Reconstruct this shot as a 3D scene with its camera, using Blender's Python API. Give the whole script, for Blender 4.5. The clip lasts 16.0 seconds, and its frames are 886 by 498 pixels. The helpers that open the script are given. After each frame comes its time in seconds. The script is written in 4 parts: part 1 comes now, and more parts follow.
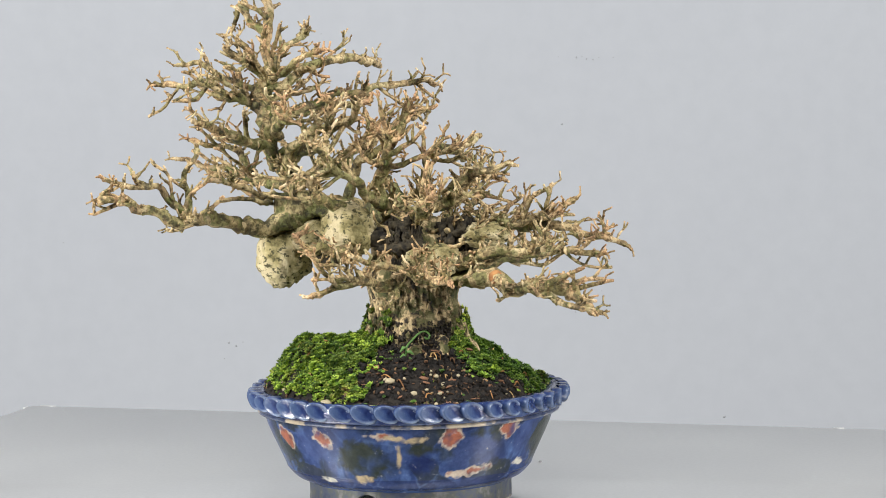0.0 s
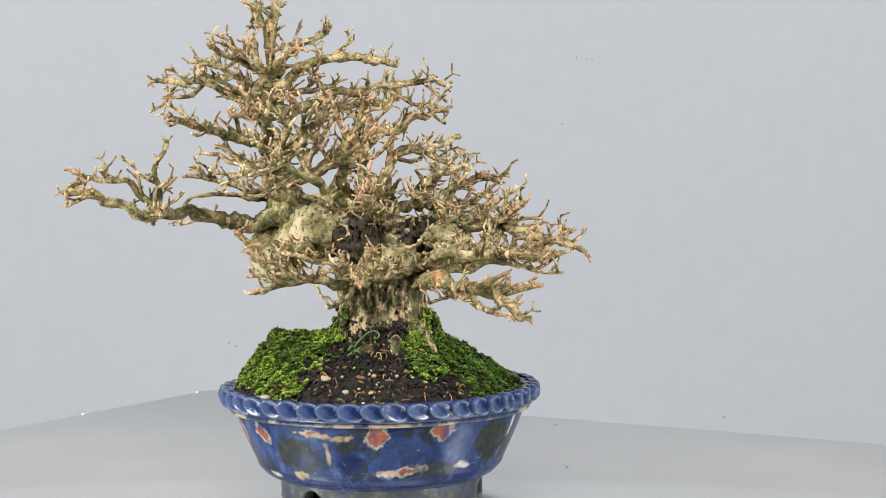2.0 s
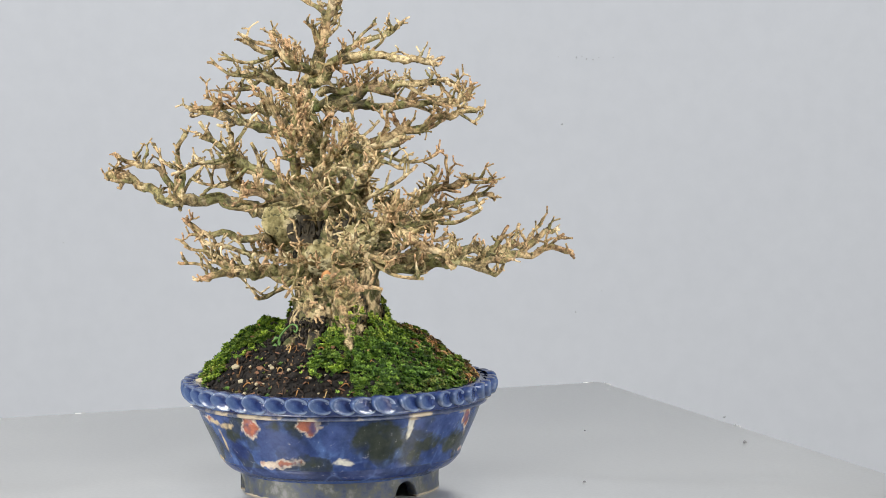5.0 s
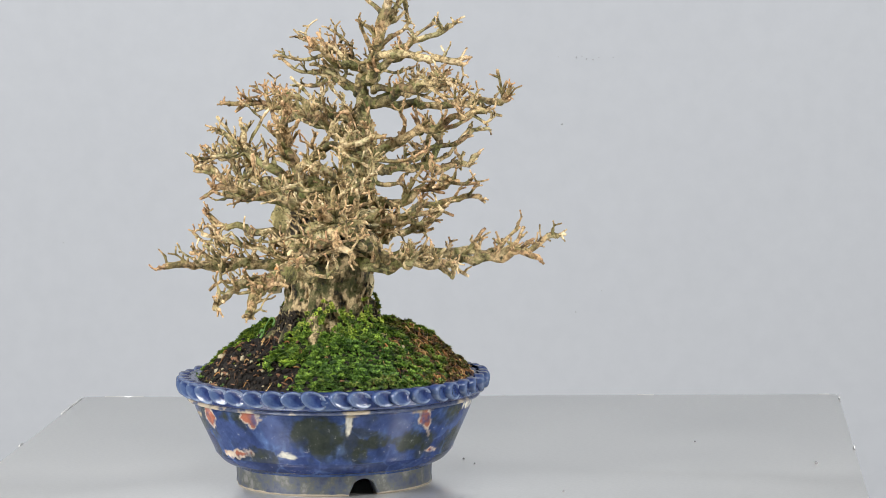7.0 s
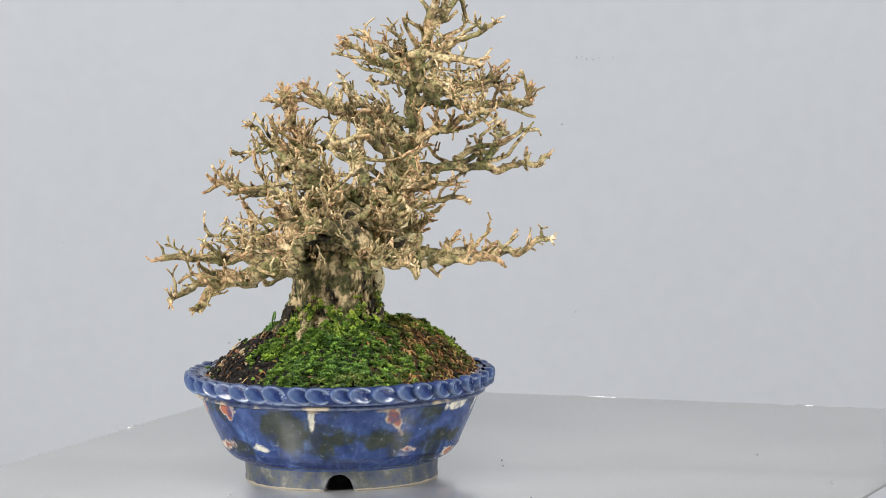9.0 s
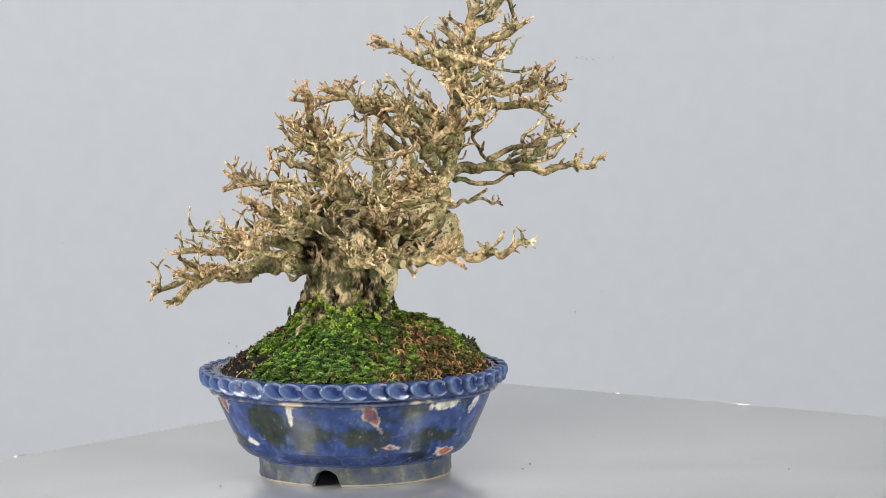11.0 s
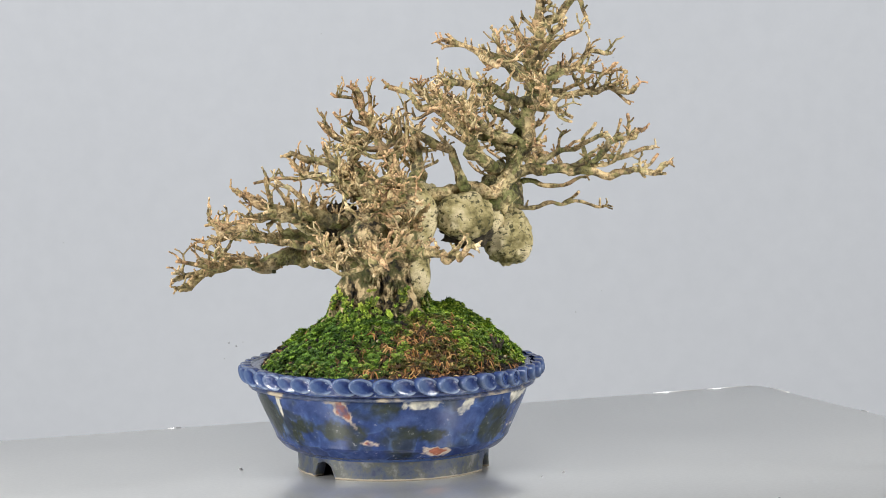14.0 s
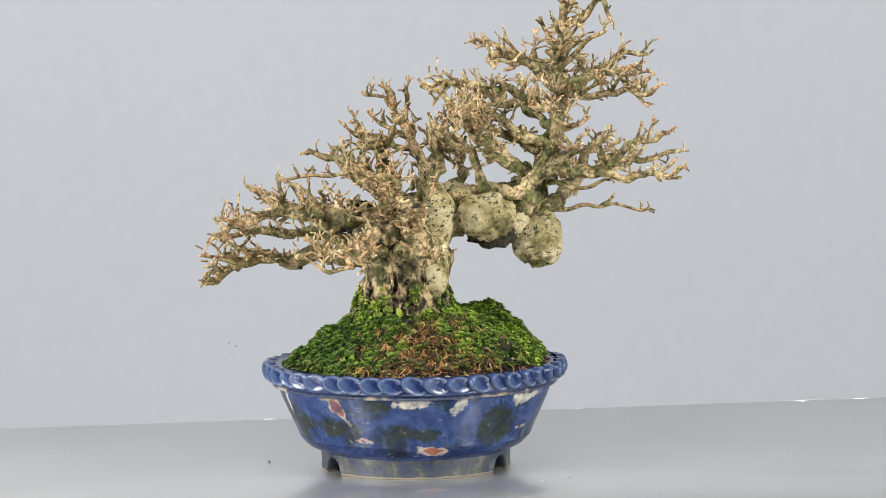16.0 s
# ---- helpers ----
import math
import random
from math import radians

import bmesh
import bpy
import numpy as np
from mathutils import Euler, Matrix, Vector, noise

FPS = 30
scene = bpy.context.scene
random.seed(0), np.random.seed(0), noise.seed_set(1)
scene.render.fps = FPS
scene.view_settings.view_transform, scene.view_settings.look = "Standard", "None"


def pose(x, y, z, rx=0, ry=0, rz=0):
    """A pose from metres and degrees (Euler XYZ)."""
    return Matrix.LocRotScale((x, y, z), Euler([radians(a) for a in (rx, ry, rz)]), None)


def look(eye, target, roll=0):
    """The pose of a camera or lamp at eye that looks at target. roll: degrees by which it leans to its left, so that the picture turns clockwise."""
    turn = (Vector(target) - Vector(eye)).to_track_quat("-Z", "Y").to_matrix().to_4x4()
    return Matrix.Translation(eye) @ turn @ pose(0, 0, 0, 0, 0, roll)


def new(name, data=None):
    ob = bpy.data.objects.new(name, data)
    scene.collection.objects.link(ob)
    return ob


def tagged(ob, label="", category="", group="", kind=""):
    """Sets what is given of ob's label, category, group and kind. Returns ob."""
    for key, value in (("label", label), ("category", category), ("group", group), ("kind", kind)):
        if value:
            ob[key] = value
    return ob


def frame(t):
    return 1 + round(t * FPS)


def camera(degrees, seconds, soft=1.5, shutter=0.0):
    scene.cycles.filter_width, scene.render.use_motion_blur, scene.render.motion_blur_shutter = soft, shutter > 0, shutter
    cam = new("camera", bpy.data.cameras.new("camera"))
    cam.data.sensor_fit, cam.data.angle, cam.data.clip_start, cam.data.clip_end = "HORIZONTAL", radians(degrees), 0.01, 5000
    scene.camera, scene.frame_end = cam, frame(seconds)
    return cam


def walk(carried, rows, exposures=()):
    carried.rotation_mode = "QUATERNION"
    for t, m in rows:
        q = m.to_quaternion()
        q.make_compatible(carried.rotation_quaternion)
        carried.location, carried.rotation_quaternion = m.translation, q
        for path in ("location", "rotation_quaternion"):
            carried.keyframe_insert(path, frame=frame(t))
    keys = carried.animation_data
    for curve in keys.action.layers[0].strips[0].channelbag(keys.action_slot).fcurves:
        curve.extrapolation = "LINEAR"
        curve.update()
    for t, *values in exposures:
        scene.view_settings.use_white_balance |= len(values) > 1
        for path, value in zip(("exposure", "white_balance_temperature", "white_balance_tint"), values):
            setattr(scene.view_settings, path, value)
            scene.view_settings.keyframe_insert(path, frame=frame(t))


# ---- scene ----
# The camera stands still; the plate with the potted tree turns before it.
cam = camera(14.889, 16.0, soft=0.5)
EYE = pose(0.0, -1.7197, 0.2787, 84.688, 0.800, -0.267)
walk(cam, [(0.0, EYE), (16.0, EYE)])

# Degrees by which the plate has turned about the z axis.
TURN = [(0.0, 0.0), (0.5, -4.56), (1.0, -8.99), (1.5, -13.16), (2.0, -17.62), (2.5, -22.89), (3.0, -28.9), (3.5, -35.53),
        (4.0, -41.93), (4.6, -49.4), (5.3, -58.3), (6.0, -67.1), (6.5, -72.83), (7.0, -77.89), (7.5, -82.97), (8.0, -87.74),
        (8.5, -92.17), (9.0, -96.08), (9.7, -101.5), (10.4, -107.0), (11.0, -111.8), (11.5, -116.16), (12.0, -120.81),
        (12.5, -125.48), (13.0, -130.73), (13.5, -135.76), (14.0, -140.55), (14.5, -144.74), (15.0, -148.32),
        (15.5, -151.61), (16.0, -154.88)]
POT = Vector((-0.0125, -0.0498, 0.0))      # where the pot stands on the plate
TRUNK = Vector((-0.005, -0.052, 0.0))      # where the trunk leaves the soil

# ---- light ----
world = bpy.data.worlds.new("world")
scene.world = world
world.use_nodes = True
world.node_tree.nodes["Background"].inputs[0].default_value = (0.75, 0.82, 1.0, 1)
world.node_tree.nodes["Background"].inputs[1].default_value = 0.3


def area_lamp(name, eye, target, w, h, watts, colour):
    data = bpy.data.lights.new(name, "AREA")
    data.shape, data.size, data.size_y = "RECTANGLE", w, h
    data.energy, data.color = watts, colour
    ob = new(name, data)
    ob.matrix_world = look(eye, target)
    return ob


area_lamp("softbox_lamp_left", (-1.30, -0.70, 0.50), (0, 0, 0.10), 0.22, 0.5, 32, (1.0, 0.98, 0.955))
area_lamp("softbox_lamp_right", (1.25, -0.75, 0.55), (0, 0, 0.12), 0.20, 0.5, 23, (1.0, 0.98, 0.955))
area_lamp("ceiling_lamp", (0.0, -0.95, 1.55), (0, -0.15, 0), 0.8, 0.8, 26, (0.95, 0.97, 1.0))
scene.view_settings.exposure = -0.10


# ---- materials ----
def node_mat(name, rough=0.6, metal=0.0):
    m = bpy.data.materials.new(name)
    m.use_nodes = True
    t = m.node_tree
    b = t.nodes["Principled BSDF"]
    b.inputs["Roughness"].default_value = rough
    b.inputs["Metallic"].default_value = metal
    return m, t, b


def add(t, kind, **values):
    n = t.nodes.new(kind)
    for k, v in values.items():
        n.inputs[k.replace("_", " ")].default_value = v
    return n


def noise_tex(t, scale, detail=4.0, rough=0.55, coords=None):
    n = add(t, "ShaderNodeTexNoise", Scale=scale, Detail=detail, Roughness=rough)
    c = coords or t.nodes.new("ShaderNodeTexCoord").outputs["Object"]
    t.links.new(c, n.inputs["Vector"])
    return n.outputs["Fac"]


def ramp(t, fac, *stops):
    n = t.nodes.new("ShaderNodeValToRGB")
    e = n.color_ramp.elements
    while len(e) < len(stops):
        e.new(0.5)
    for el, (p, c) in zip(e, stops):
        el.position, el.color = p, (*c, 1)
    t.links.new(fac, n.inputs[0])
    return n.outputs["Color"]


def mixed(t, fac, a, b, kind="MIX"):
    n = t.nodes.new("ShaderNodeMix")
    n.data_type, n.blend_type = "RGBA", kind
    for s, v in ((n.inputs[0], fac), (n.inputs[6], a), (n.inputs[7], b)):
        if isinstance(v, (int, float)):
            s.default_value = v
        elif isinstance(v, tuple):
            s.default_value = (*v, 1)
        else:
            t.links.new(v, s)
    return n.outputs[2]


def bump(t, b, height, strength, dist):
    n = add(t, "ShaderNodeBump", Strength=strength, Distance=dist)
    t.links.new(height, n.inputs["Height"])
    t.links.new(n.outputs[0], b.inputs["Normal"])


def attr(t, name, out="Fac"):
    n = t.nodes.new("ShaderNodeAttribute")
    n.attribute_name = name
    return n.outputs[out]


def plain_mat(name, lo, hi, scale, rough=0.6, metal=0.0, relief=0.0, dist=0.001):
    m, t, b = node_mat(name, rough, metal)
    f = noise_tex(t, scale)
    t.links.new(ramp(t, f, (0.3, lo), (0.7, hi)), b.inputs["Base Color"])
    if relief:
        bump(t, b, f, relief, dist)
    return m


def wall_mat():
    m, t, b = node_mat("painted_wall", 0.9)
    f = noise_tex(t, 2.0, 5)
    g = noise_tex(t, 60.0, 3)
    c = ramp(t, f, (0.3, (0.440, 0.461, 0.493)), (0.7, (0.464, 0.486, 0.518)))
    t.links.new(mixed(t, 0.06, c, ramp(t, g, (0.35, (0.6, 0.6, 0.6)), (0.65, (0.85, 0.85, 0.85)))), b.inputs["Base Color"])
    bump(t, b, g, 0.05, 0.002)
    return m


def metal_mat():
    m, t, b = node_mat("brushed_metal", 0.33, 0.85)
    tc = t.nodes.new("ShaderNodeTexCoord").outputs["Object"]
    f = noise_tex(t, 7.0, 6, 0.6, tc)
    g = noise_tex(t, 420.0, 4, 0.7, tc)
    c = ramp(t, f, (0.3, (0.73, 0.73, 0.715)), (0.7, (0.81, 0.81, 0.79)))
    t.links.new(mixed(t, 0.14, c, ramp(t, g, (0.3, (0.35, 0.35, 0.35)), (0.7, (0.72, 0.72, 0.70)))), b.inputs["Base Color"])
    r = ramp(t, f, (0.3, (0.27, 0.27, 0.27)), (0.7, (0.39, 0.39, 0.39)))
    t.links.new(r, b.inputs["Roughness"])
    return m


def bark_mat():
    m, t, b = node_mat("bark", 0.68)
    tc = t.nodes.new("ShaderNodeTexCoord").outputs["Object"]
    f = noise_tex(t, 75.0, 5, 0.6, tc)
    g = noise_tex(t, 420.0, 4, 0.65, tc)
    h = noise_tex(t, 170.0, 4, 0.65, tc)
    k = noise_tex(t, 110.0, 3, 0.6, tc)
    old = ramp(t, f, (0.38, (0.045, 0.045, 0.014)), (0.48, (0.24, 0.205, 0.08)), (0.60, (0.66, 0.54, 0.28)))
    young = ramp(t, h, (0.38, (0.25, 0.14, 0.055)), (0.48, (0.72, 0.50, 0.25)), (0.60, (0.95, 0.76, 0.47)))
    y = attr(t, "young")
    pink = noise_tex(t, 28.0, 2, 0.5, tc)
    young = mixed(t, ramp(t, pink, (0.45, (0, 0, 0)), (0.56, (0.8, 0.8, 0.8))), young, (0.66, 0.37, 0.19))
    c = mixed(t, y, old, young)
    fade = add(t, "ShaderNodeMath")
    fade.operation, fade.use_clamp = "MULTIPLY_ADD", True
    t.links.new(y, fade.inputs[0])
    fade.inputs[1].default_value, fade.inputs[2].default_value = -0.55, 1.0
    fade = fade.outputs[0]
    green = mixed(t, fade, (0, 0, 0), ramp(t, k, (0.47, (0, 0, 0)), (0.55, (0.82, 0.82, 0.82))))
    c = mixed(t, green, c, (0.13, 0.155, 0.032))
    crack = mixed(t, fade, (0, 0, 0), ramp(t, h, (0.39, (0.9, 0.9, 0.9)), (0.46, (0, 0, 0))))
    c = mixed(t, crack, c, (0.05, 0.045, 0.018))
    cut = add(t, "ShaderNodeMath")
    cut.operation, cut.use_clamp = "SUBTRACT", True
    t.links.new(y, cut.inputs[0])
    cut.inputs[1].default_value = 1.1
    c = mixed(t, cut.outputs[0], c, (0.78, 0.56, 0.29))
    c = mixed(t, 0.75, c, ramp(t, g, (0.40, (0.22, 0.17, 0.10)), (0.53, (1.0, 1.0, 1.0))), "MULTIPLY")
    t.links.new(c, b.inputs["Base Color"])
    bump(t, b, g, 0.9, 0.0018)
    return m


def trunk_mat(name, pale):
    m, t, b = node_mat(name, 0.75)
    tc = t.nodes.new("ShaderNodeTexCoord").outputs["Object"]
    f = noise_tex(t, 85.0 if pale else 190.0, 5, 0.6, tc)
    g = noise_tex(t, 360.0, 5, 0.7, tc)
    h = noise_tex(t, 150.0, 4, 0.7, tc)
    if not pale:
        squash = t.nodes.new("ShaderNodeVectorMath")
        squash.operation = "MULTIPLY"
        squash.inputs[1].default_value = (1, 1, 0.65)
        t.links.new(tc, squash.inputs[0])
        f = noise_tex(t, 240.0, 5, 0.6, squash.outputs[0])
    if pale:
        c = ramp(t, f, (0.36, (0.16, 0.135, 0.045)), (0.46, (0.41, 0.345, 0.155)), (0.60, (0.66, 0.565, 0.34)))
        fold = t.nodes.new("ShaderNodeVectorMath")
        fold.operation = "MULTIPLY"
        fold.inputs[1].default_value = (0.8, 0.8, 1.15)
        t.links.new(tc, fold.inputs[0])
        h = noise_tex(t, 360.0, 5, 0.7, fold.outputs[0])
        c = mixed(t, ramp(t, h, (0.415, (0.95, 0.95, 0.95)), (0.46, (0, 0, 0))), c, (0.055, 0.052, 0.016))
        g = mixed(t, 0.6, g, h)
    else:
        c = ramp(t, f, (0.40, (0.012, 0.010, 0.005)), (0.48, (0.21, 0.15, 0.07)), (0.58, (0.66, 0.51, 0.28)))
        c = mixed(t, ramp(t, h, (0.5, (0, 0, 0)), (0.56, (0.75, 0.75, 0.75))), c, (0.075, 0.085, 0.02))
    t.links.new(c, b.inputs["Base Color"])
    bump(t, b, g, 0.9, 0.0026)
    return m


def glaze_mat():
    m, t, b = node_mat("painted_glaze", 0.24)
    b.inputs["Specular IOR Level"].default_value = 0.13
    tc = t.nodes.new("ShaderNodeTexCoord").outputs["Object"]
    f = noise_tex(t, 45.0, 5, 0.6, tc)
    g = noise_tex(t, 260.0, 4, 0.7, tc)
    c = mixed(t, 0.55, attr(t, "glaze", "Color"), ramp(t, f, (0.36, (0.55, 0.58, 0.62)), (0.64, (1.45, 1.42, 1.32))), "MULTIPLY")
    c = mixed(t, 0.45, c, ramp(t, noise_tex(t, 130.0, 5, 0.7, tc), (0.38, (0.45, 0.5, 0.6)), (0.62, (1.5, 1.5, 1.4))), "MULTIPLY")
    speck = ramp(t, g, (0.63, (0, 0, 0)), (0.71, (0.3, 0.3, 0.3)))
    t.links.new(mixed(t, speck, c, (0.42, 0.42, 0.42)), b.inputs["Base Color"])
    bump(t, b, f, 0.3, 0.002)
    return m


def rim_mat():
    m, t, b = node_mat("blue_glaze", 0.17)
    tc = t.nodes.new("ShaderNodeTexCoord").outputs["Object"]
    f = noise_tex(t, 70.0, 5, 0.6, tc)
    g = noise_tex(t, 300.0, 4, 0.7, tc)
    c = ramp(t, f, (0.38, (0.008, 0.015, 0.065)), (0.5, (0.021, 0.038, 0.12)), (0.62, (0.048, 0.078, 0.165)))
    worn = mixed(t, 1.0, attr(t, "wear"), ramp(t, noise_tex(t, 150.0, 4, 0.7, tc), (0.36, (0.25, 0.25, 0.25)), (0.6, (1, 1, 1))), "MULTIPLY")
    c = mixed(t, worn, c, (0.24, 0.30, 0.40))
    t.links.new(mixed(t, ramp(t, g, (0.64, (0, 0, 0)), (0.68, (0.4, 0.4, 0.4))), c, (0.36, 0.42, 0.50)), b.inputs["Base Color"])
    bump(t, b, mixed(t, 0.35, f, g), 0.45, 0.0016)
    return m


def moss_mat():
    m, t, b = node_mat("moss", 0.7)
    tc = t.nodes.new("ShaderNodeTexCoord").outputs["Object"]
    isl = t.nodes.new("ShaderNodeNewGeometry").outputs["Random Per Island"]
    f = noise_tex(t, 45.0, 4, 0.6, tc)
    a = ramp(t, isl, (0.0, (0.025, 0.065, 0.006)), (0.4, (0.13, 0.25, 0.013)), (1.0, (0.55, 0.70, 0.08)))
    c = mixed(t, ramp(t, f, (0.44, (0, 0, 0)), (0.60, (0.65, 0.65, 0.65))), a, (0.040, 0.085, 0.012))
    # this attribute only blends the moss to a darker green
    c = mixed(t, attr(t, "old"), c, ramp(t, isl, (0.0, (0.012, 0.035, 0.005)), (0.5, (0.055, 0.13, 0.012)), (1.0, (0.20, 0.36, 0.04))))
    t.links.new(mixed(t, attr(t, "dry"), c, ramp(t, isl, (0.0, (0.02, 0.012, 0.005)), (0.6, (0.10, 0.05, 0.018)), (1.0, (0.28, 0.16, 0.06)))), b.inputs["Base Color"])
    return m


def foot_mat():
    m, t, b = node_mat("worn_foot_glaze", 0.5)
    tc = t.nodes.new("ShaderNodeTexCoord").outputs["Object"]
    sep = t.nodes.new("ShaderNodeSeparateXYZ")
    t.links.new(tc, sep.inputs[0])
    f = noise_tex(t, 120.0, 5, 0.65, tc)
    m2 = add(t, "ShaderNodeMath")
    m2.operation = "MULTIPLY_ADD"
    t.links.new(f, m2.inputs[0])
    m2.inputs[1].default_value = -0.30
    up = add(t, "ShaderNodeMath")
    up.operation = "MULTIPLY"
    t.links.new(sep.outputs["Z"], up.inputs[0])
    up.inputs[1].default_value = 200.0
    t.links.new(up.outputs[0], m2.inputs[2])
    edge = ramp(t, m2.outputs[0], (0.02, (1, 1, 1)), (0.10, (0, 0, 0)))
    c = ramp(t, f, (0.36, (0.018, 0.026, 0.060)), (0.46, (0.040, 0.050, 0.075)), (0.54, (0.055, 0.060, 0.050)), (0.66, (0.13, 0.13, 0.13)))
    t.links.new(mixed(t, edge, c, (0.28, 0.24, 0.18)), b.inputs["Base Color"])
    bump(t, b, f, 0.2, 0.001)
    return m


def grit_mat():
    m, t, b = node_mat("soil_grit", 0.85)
    isl = t.nodes.new("ShaderNodeNewGeometry").outputs["Random Per Island"]
    t.links.new(ramp(t, isl, (0.0, (0.003, 0.002, 0.0015)), (0.55, (0.010, 0.007, 0.0045)), (0.85, (0.032, 0.019, 0.010)), (0.95, (0.14, 0.075, 0.035)), (1.0, (0.30, 0.20, 0.10))), b.inputs["Base Color"])
    return m


def lip_mat():
    m, t, b = node_mat("worn_lip_glaze", 0.3)
    tc = t.nodes.new("ShaderNodeTexCoord").outputs["Object"]
    f, g = noise_tex(t, 38.0, 4, 0.6, tc), noise_tex(t, 260.0, 4, 0.7, tc)
    c = ramp(t, g, (0.38, (0.020, 0.032, 0.085)), (0.62, (0.075, 0.095, 0.15)))
    t.links.new(mixed(t, ramp(t, f, (0.50, (0, 0, 0)), (0.56, (0.9, 0.9, 0.9))), c, (0.48, 0.40, 0.28)), b.inputs["Base Color"])
    bump(t, b, g, 0.3, 0.001)
    return m


WALL, METAL, BARK = wall_mat(), metal_mat(), bark_mat()
TRUNK_BARK, PALE_BARK = trunk_mat("rough_bark", False), trunk_mat("smooth_pale_bark", True)
GLAZE, RIM, LIP, MOSS = glaze_mat(), rim_mat(), lip_mat(), moss_mat()
CRUST = plain_mat("soil_crust", (0.003, 0.002, 0.0015), (0.04, 0.03, 0.018), 320.0, 0.95, 0, 0.8, 0.002)
SOIL = plain_mat("dark_soil", (0.002, 0.0016, 0.0012), (0.020, 0.014, 0.009), 300.0, 0.9, 0, 0.8, 0.002)
STONE = plain_mat("pale_pebble", (0.30, 0.24, 0.13), (0.55, 0.48, 0.33), 260.0, 0.6, 0, 0.2)
CHIP = plain_mat("bark_chip", (0.13, 0.06, 0.03), (0.34, 0.17, 0.09), 260.0, 0.8, 0, 0.4)
DRY, _t, _b = node_mat("dry_fibre", 0.7)
_t.links.new(ramp(_t, _t.nodes.new("ShaderNodeNewGeometry").outputs["Random Per Island"], (0.0, (0.015, 0.008, 0.004)), (0.4, (0.10, 0.045, 0.015)),
                  (0.75, (0.34, 0.15, 0.04)), (1.0, (0.60, 0.40, 0.16))), _b.inputs["Base Color"])
CLAY = plain_mat("foot_glaze", (0.14, 0.15, 0.17), (0.30, 0.30, 0.30), 90.0, 0.3, 0, 0.2)
LEAF = plain_mat("young_fern", (0.06, 0.14, 0.025), (0.13, 0.26, 0.06), 300.0, 0.45)
# dark deadwood colour, also used for the shade put in under a burl
DEADWOOD_SHADE = plain_mat("dark_deadwood_shade", (0.003, 0.0025, 0.002), (0.075, 0.060, 0.034), 340.0, 0.95, 0, 0.8, 0.002)
CUT = plain_mat("pruning_cut", (0.42, 0.30, 0.13), (0.72, 0.58, 0.34), 300.0, 0.7)
HEART = plain_mat("orange_heartwood", (0.26, 0.10, 0.03), (0.50, 0.24, 0.08), 300.0, 0.7, 0, 0.4)
WALL_MARK = plain_mat("wall_mark", (0.32, 0.33, 0.34), (0.42, 0.43, 0.45), 900.0, 0.9)
ROOM = plain_mat("dim_room_wall", (0.19, 0.19, 0.195), (0.23, 0.23, 0.235), 3.0, 0.9)
SPECK = plain_mat("dark_speck", (0.20, 0.20, 0.20), (0.34, 0.34, 0.34), 100.0, 0.9)
# pale metal that stands in for light caught by the worn plate edges
GLINT = plain_mat("bare_metal_glint", (0.70, 0.70, 0.69), (0.8, 0.8, 0.79), 90.0, 0.3, 0.6)
FOOT, GRIT = foot_mat(), grit_mat()
DUST = plain_mat("stand_grey", (0.2, 0.2, 0.2), (0.25, 0.25, 0.25), 20.0, 0.7)


# ---- building blocks ----
def mesh_of(name, verts, faces, mat, smooth=True, attrs=()):
    me = bpy.data.meshes.new(name)
    me.from_pydata([tuple(v) for v in verts], [], faces)
    me.materials.append(mat)
    if smooth:
        me.shade_smooth()
    for key, kind, data in attrs:
        a = me.attributes.new(key, kind, "POINT")
        a.data.foreach_set("value" if kind == "FLOAT" else "color", np.asarray(data, dtype=np.float32).ravel())
    me.update()
    return me


def piece(name, me, parent, label="", kind=""):
    ob = new(name, me)
    ob.parent = parent
    return tagged(ob, label, kind=kind)


def part(name, bm, material, parent, label=""):
    me = bpy.data.meshes.new(name)
    bm.to_mesh(me)
    bm.free()
    me.materials.append(material)
    me.shade_smooth()
    return piece(name, me, parent, label)


def thing(name, place, label, category, kind=""):
    ob = new(name)
    ob.empty_display_size = 0.01
    ob.location = place
    return tagged(ob, label, category, kind=kind)


def box(bm, x0, x1, y0, y1, z0, z1):
    g = bmesh.ops.create_cube(bm, size=1.0)["verts"]
    bmesh.ops.transform(bm, verts=g, matrix=Matrix.LocRotScale(
        ((x0 + x1) / 2, (y0 + y1) / 2, (z0 + z1) / 2), None, (x1 - x0, y1 - y0, z1 - z0)))


def setting(name, dims, label, mat):
    bm = bmesh.new()
    box(bm, *dims)
    me = bpy.data.meshes.new(name)
    bm.to_mesh(me)
    bm.free()
    me.materials.append(mat)
    return tagged(new(name, me), label, name.split("_")[0], kind="structure")


def fbm(p, scale, octaves=3):
    return noise.fractal(Vector(p) * scale, 0.8, 2.0, octaves)


# ---- the room ----
setting("wall_back", (-2.0, 2.0, 1.0, 1.08, -0.8, 2.0), "plain pale blue-grey painted wall behind the tree", WALL)
setting("wall_left", (-2.08, -2.0, -2.6, 1.08, -0.8, 2.0), "plain grey side wall of the room", ROOM)
setting("wall_right", (2.0, 2.08, -2.6, 1.08, -0.8, 2.0), "plain grey side wall of the room", ROOM)
setting("wall_front", (-2.0, 2.0, -2.68, -2.6, -0.8, 2.0), "plain grey wall behind the camera", ROOM)
setting("floor", (-2.08, 2.08, -2.68, 1.08, -0.88, -0.8), "plain grey floor under the stand", ROOM)
setting("ceiling", (-2.08, 2.08, -2.68, 1.08, 2.0, 2.08), "plain grey ceiling", ROOM)


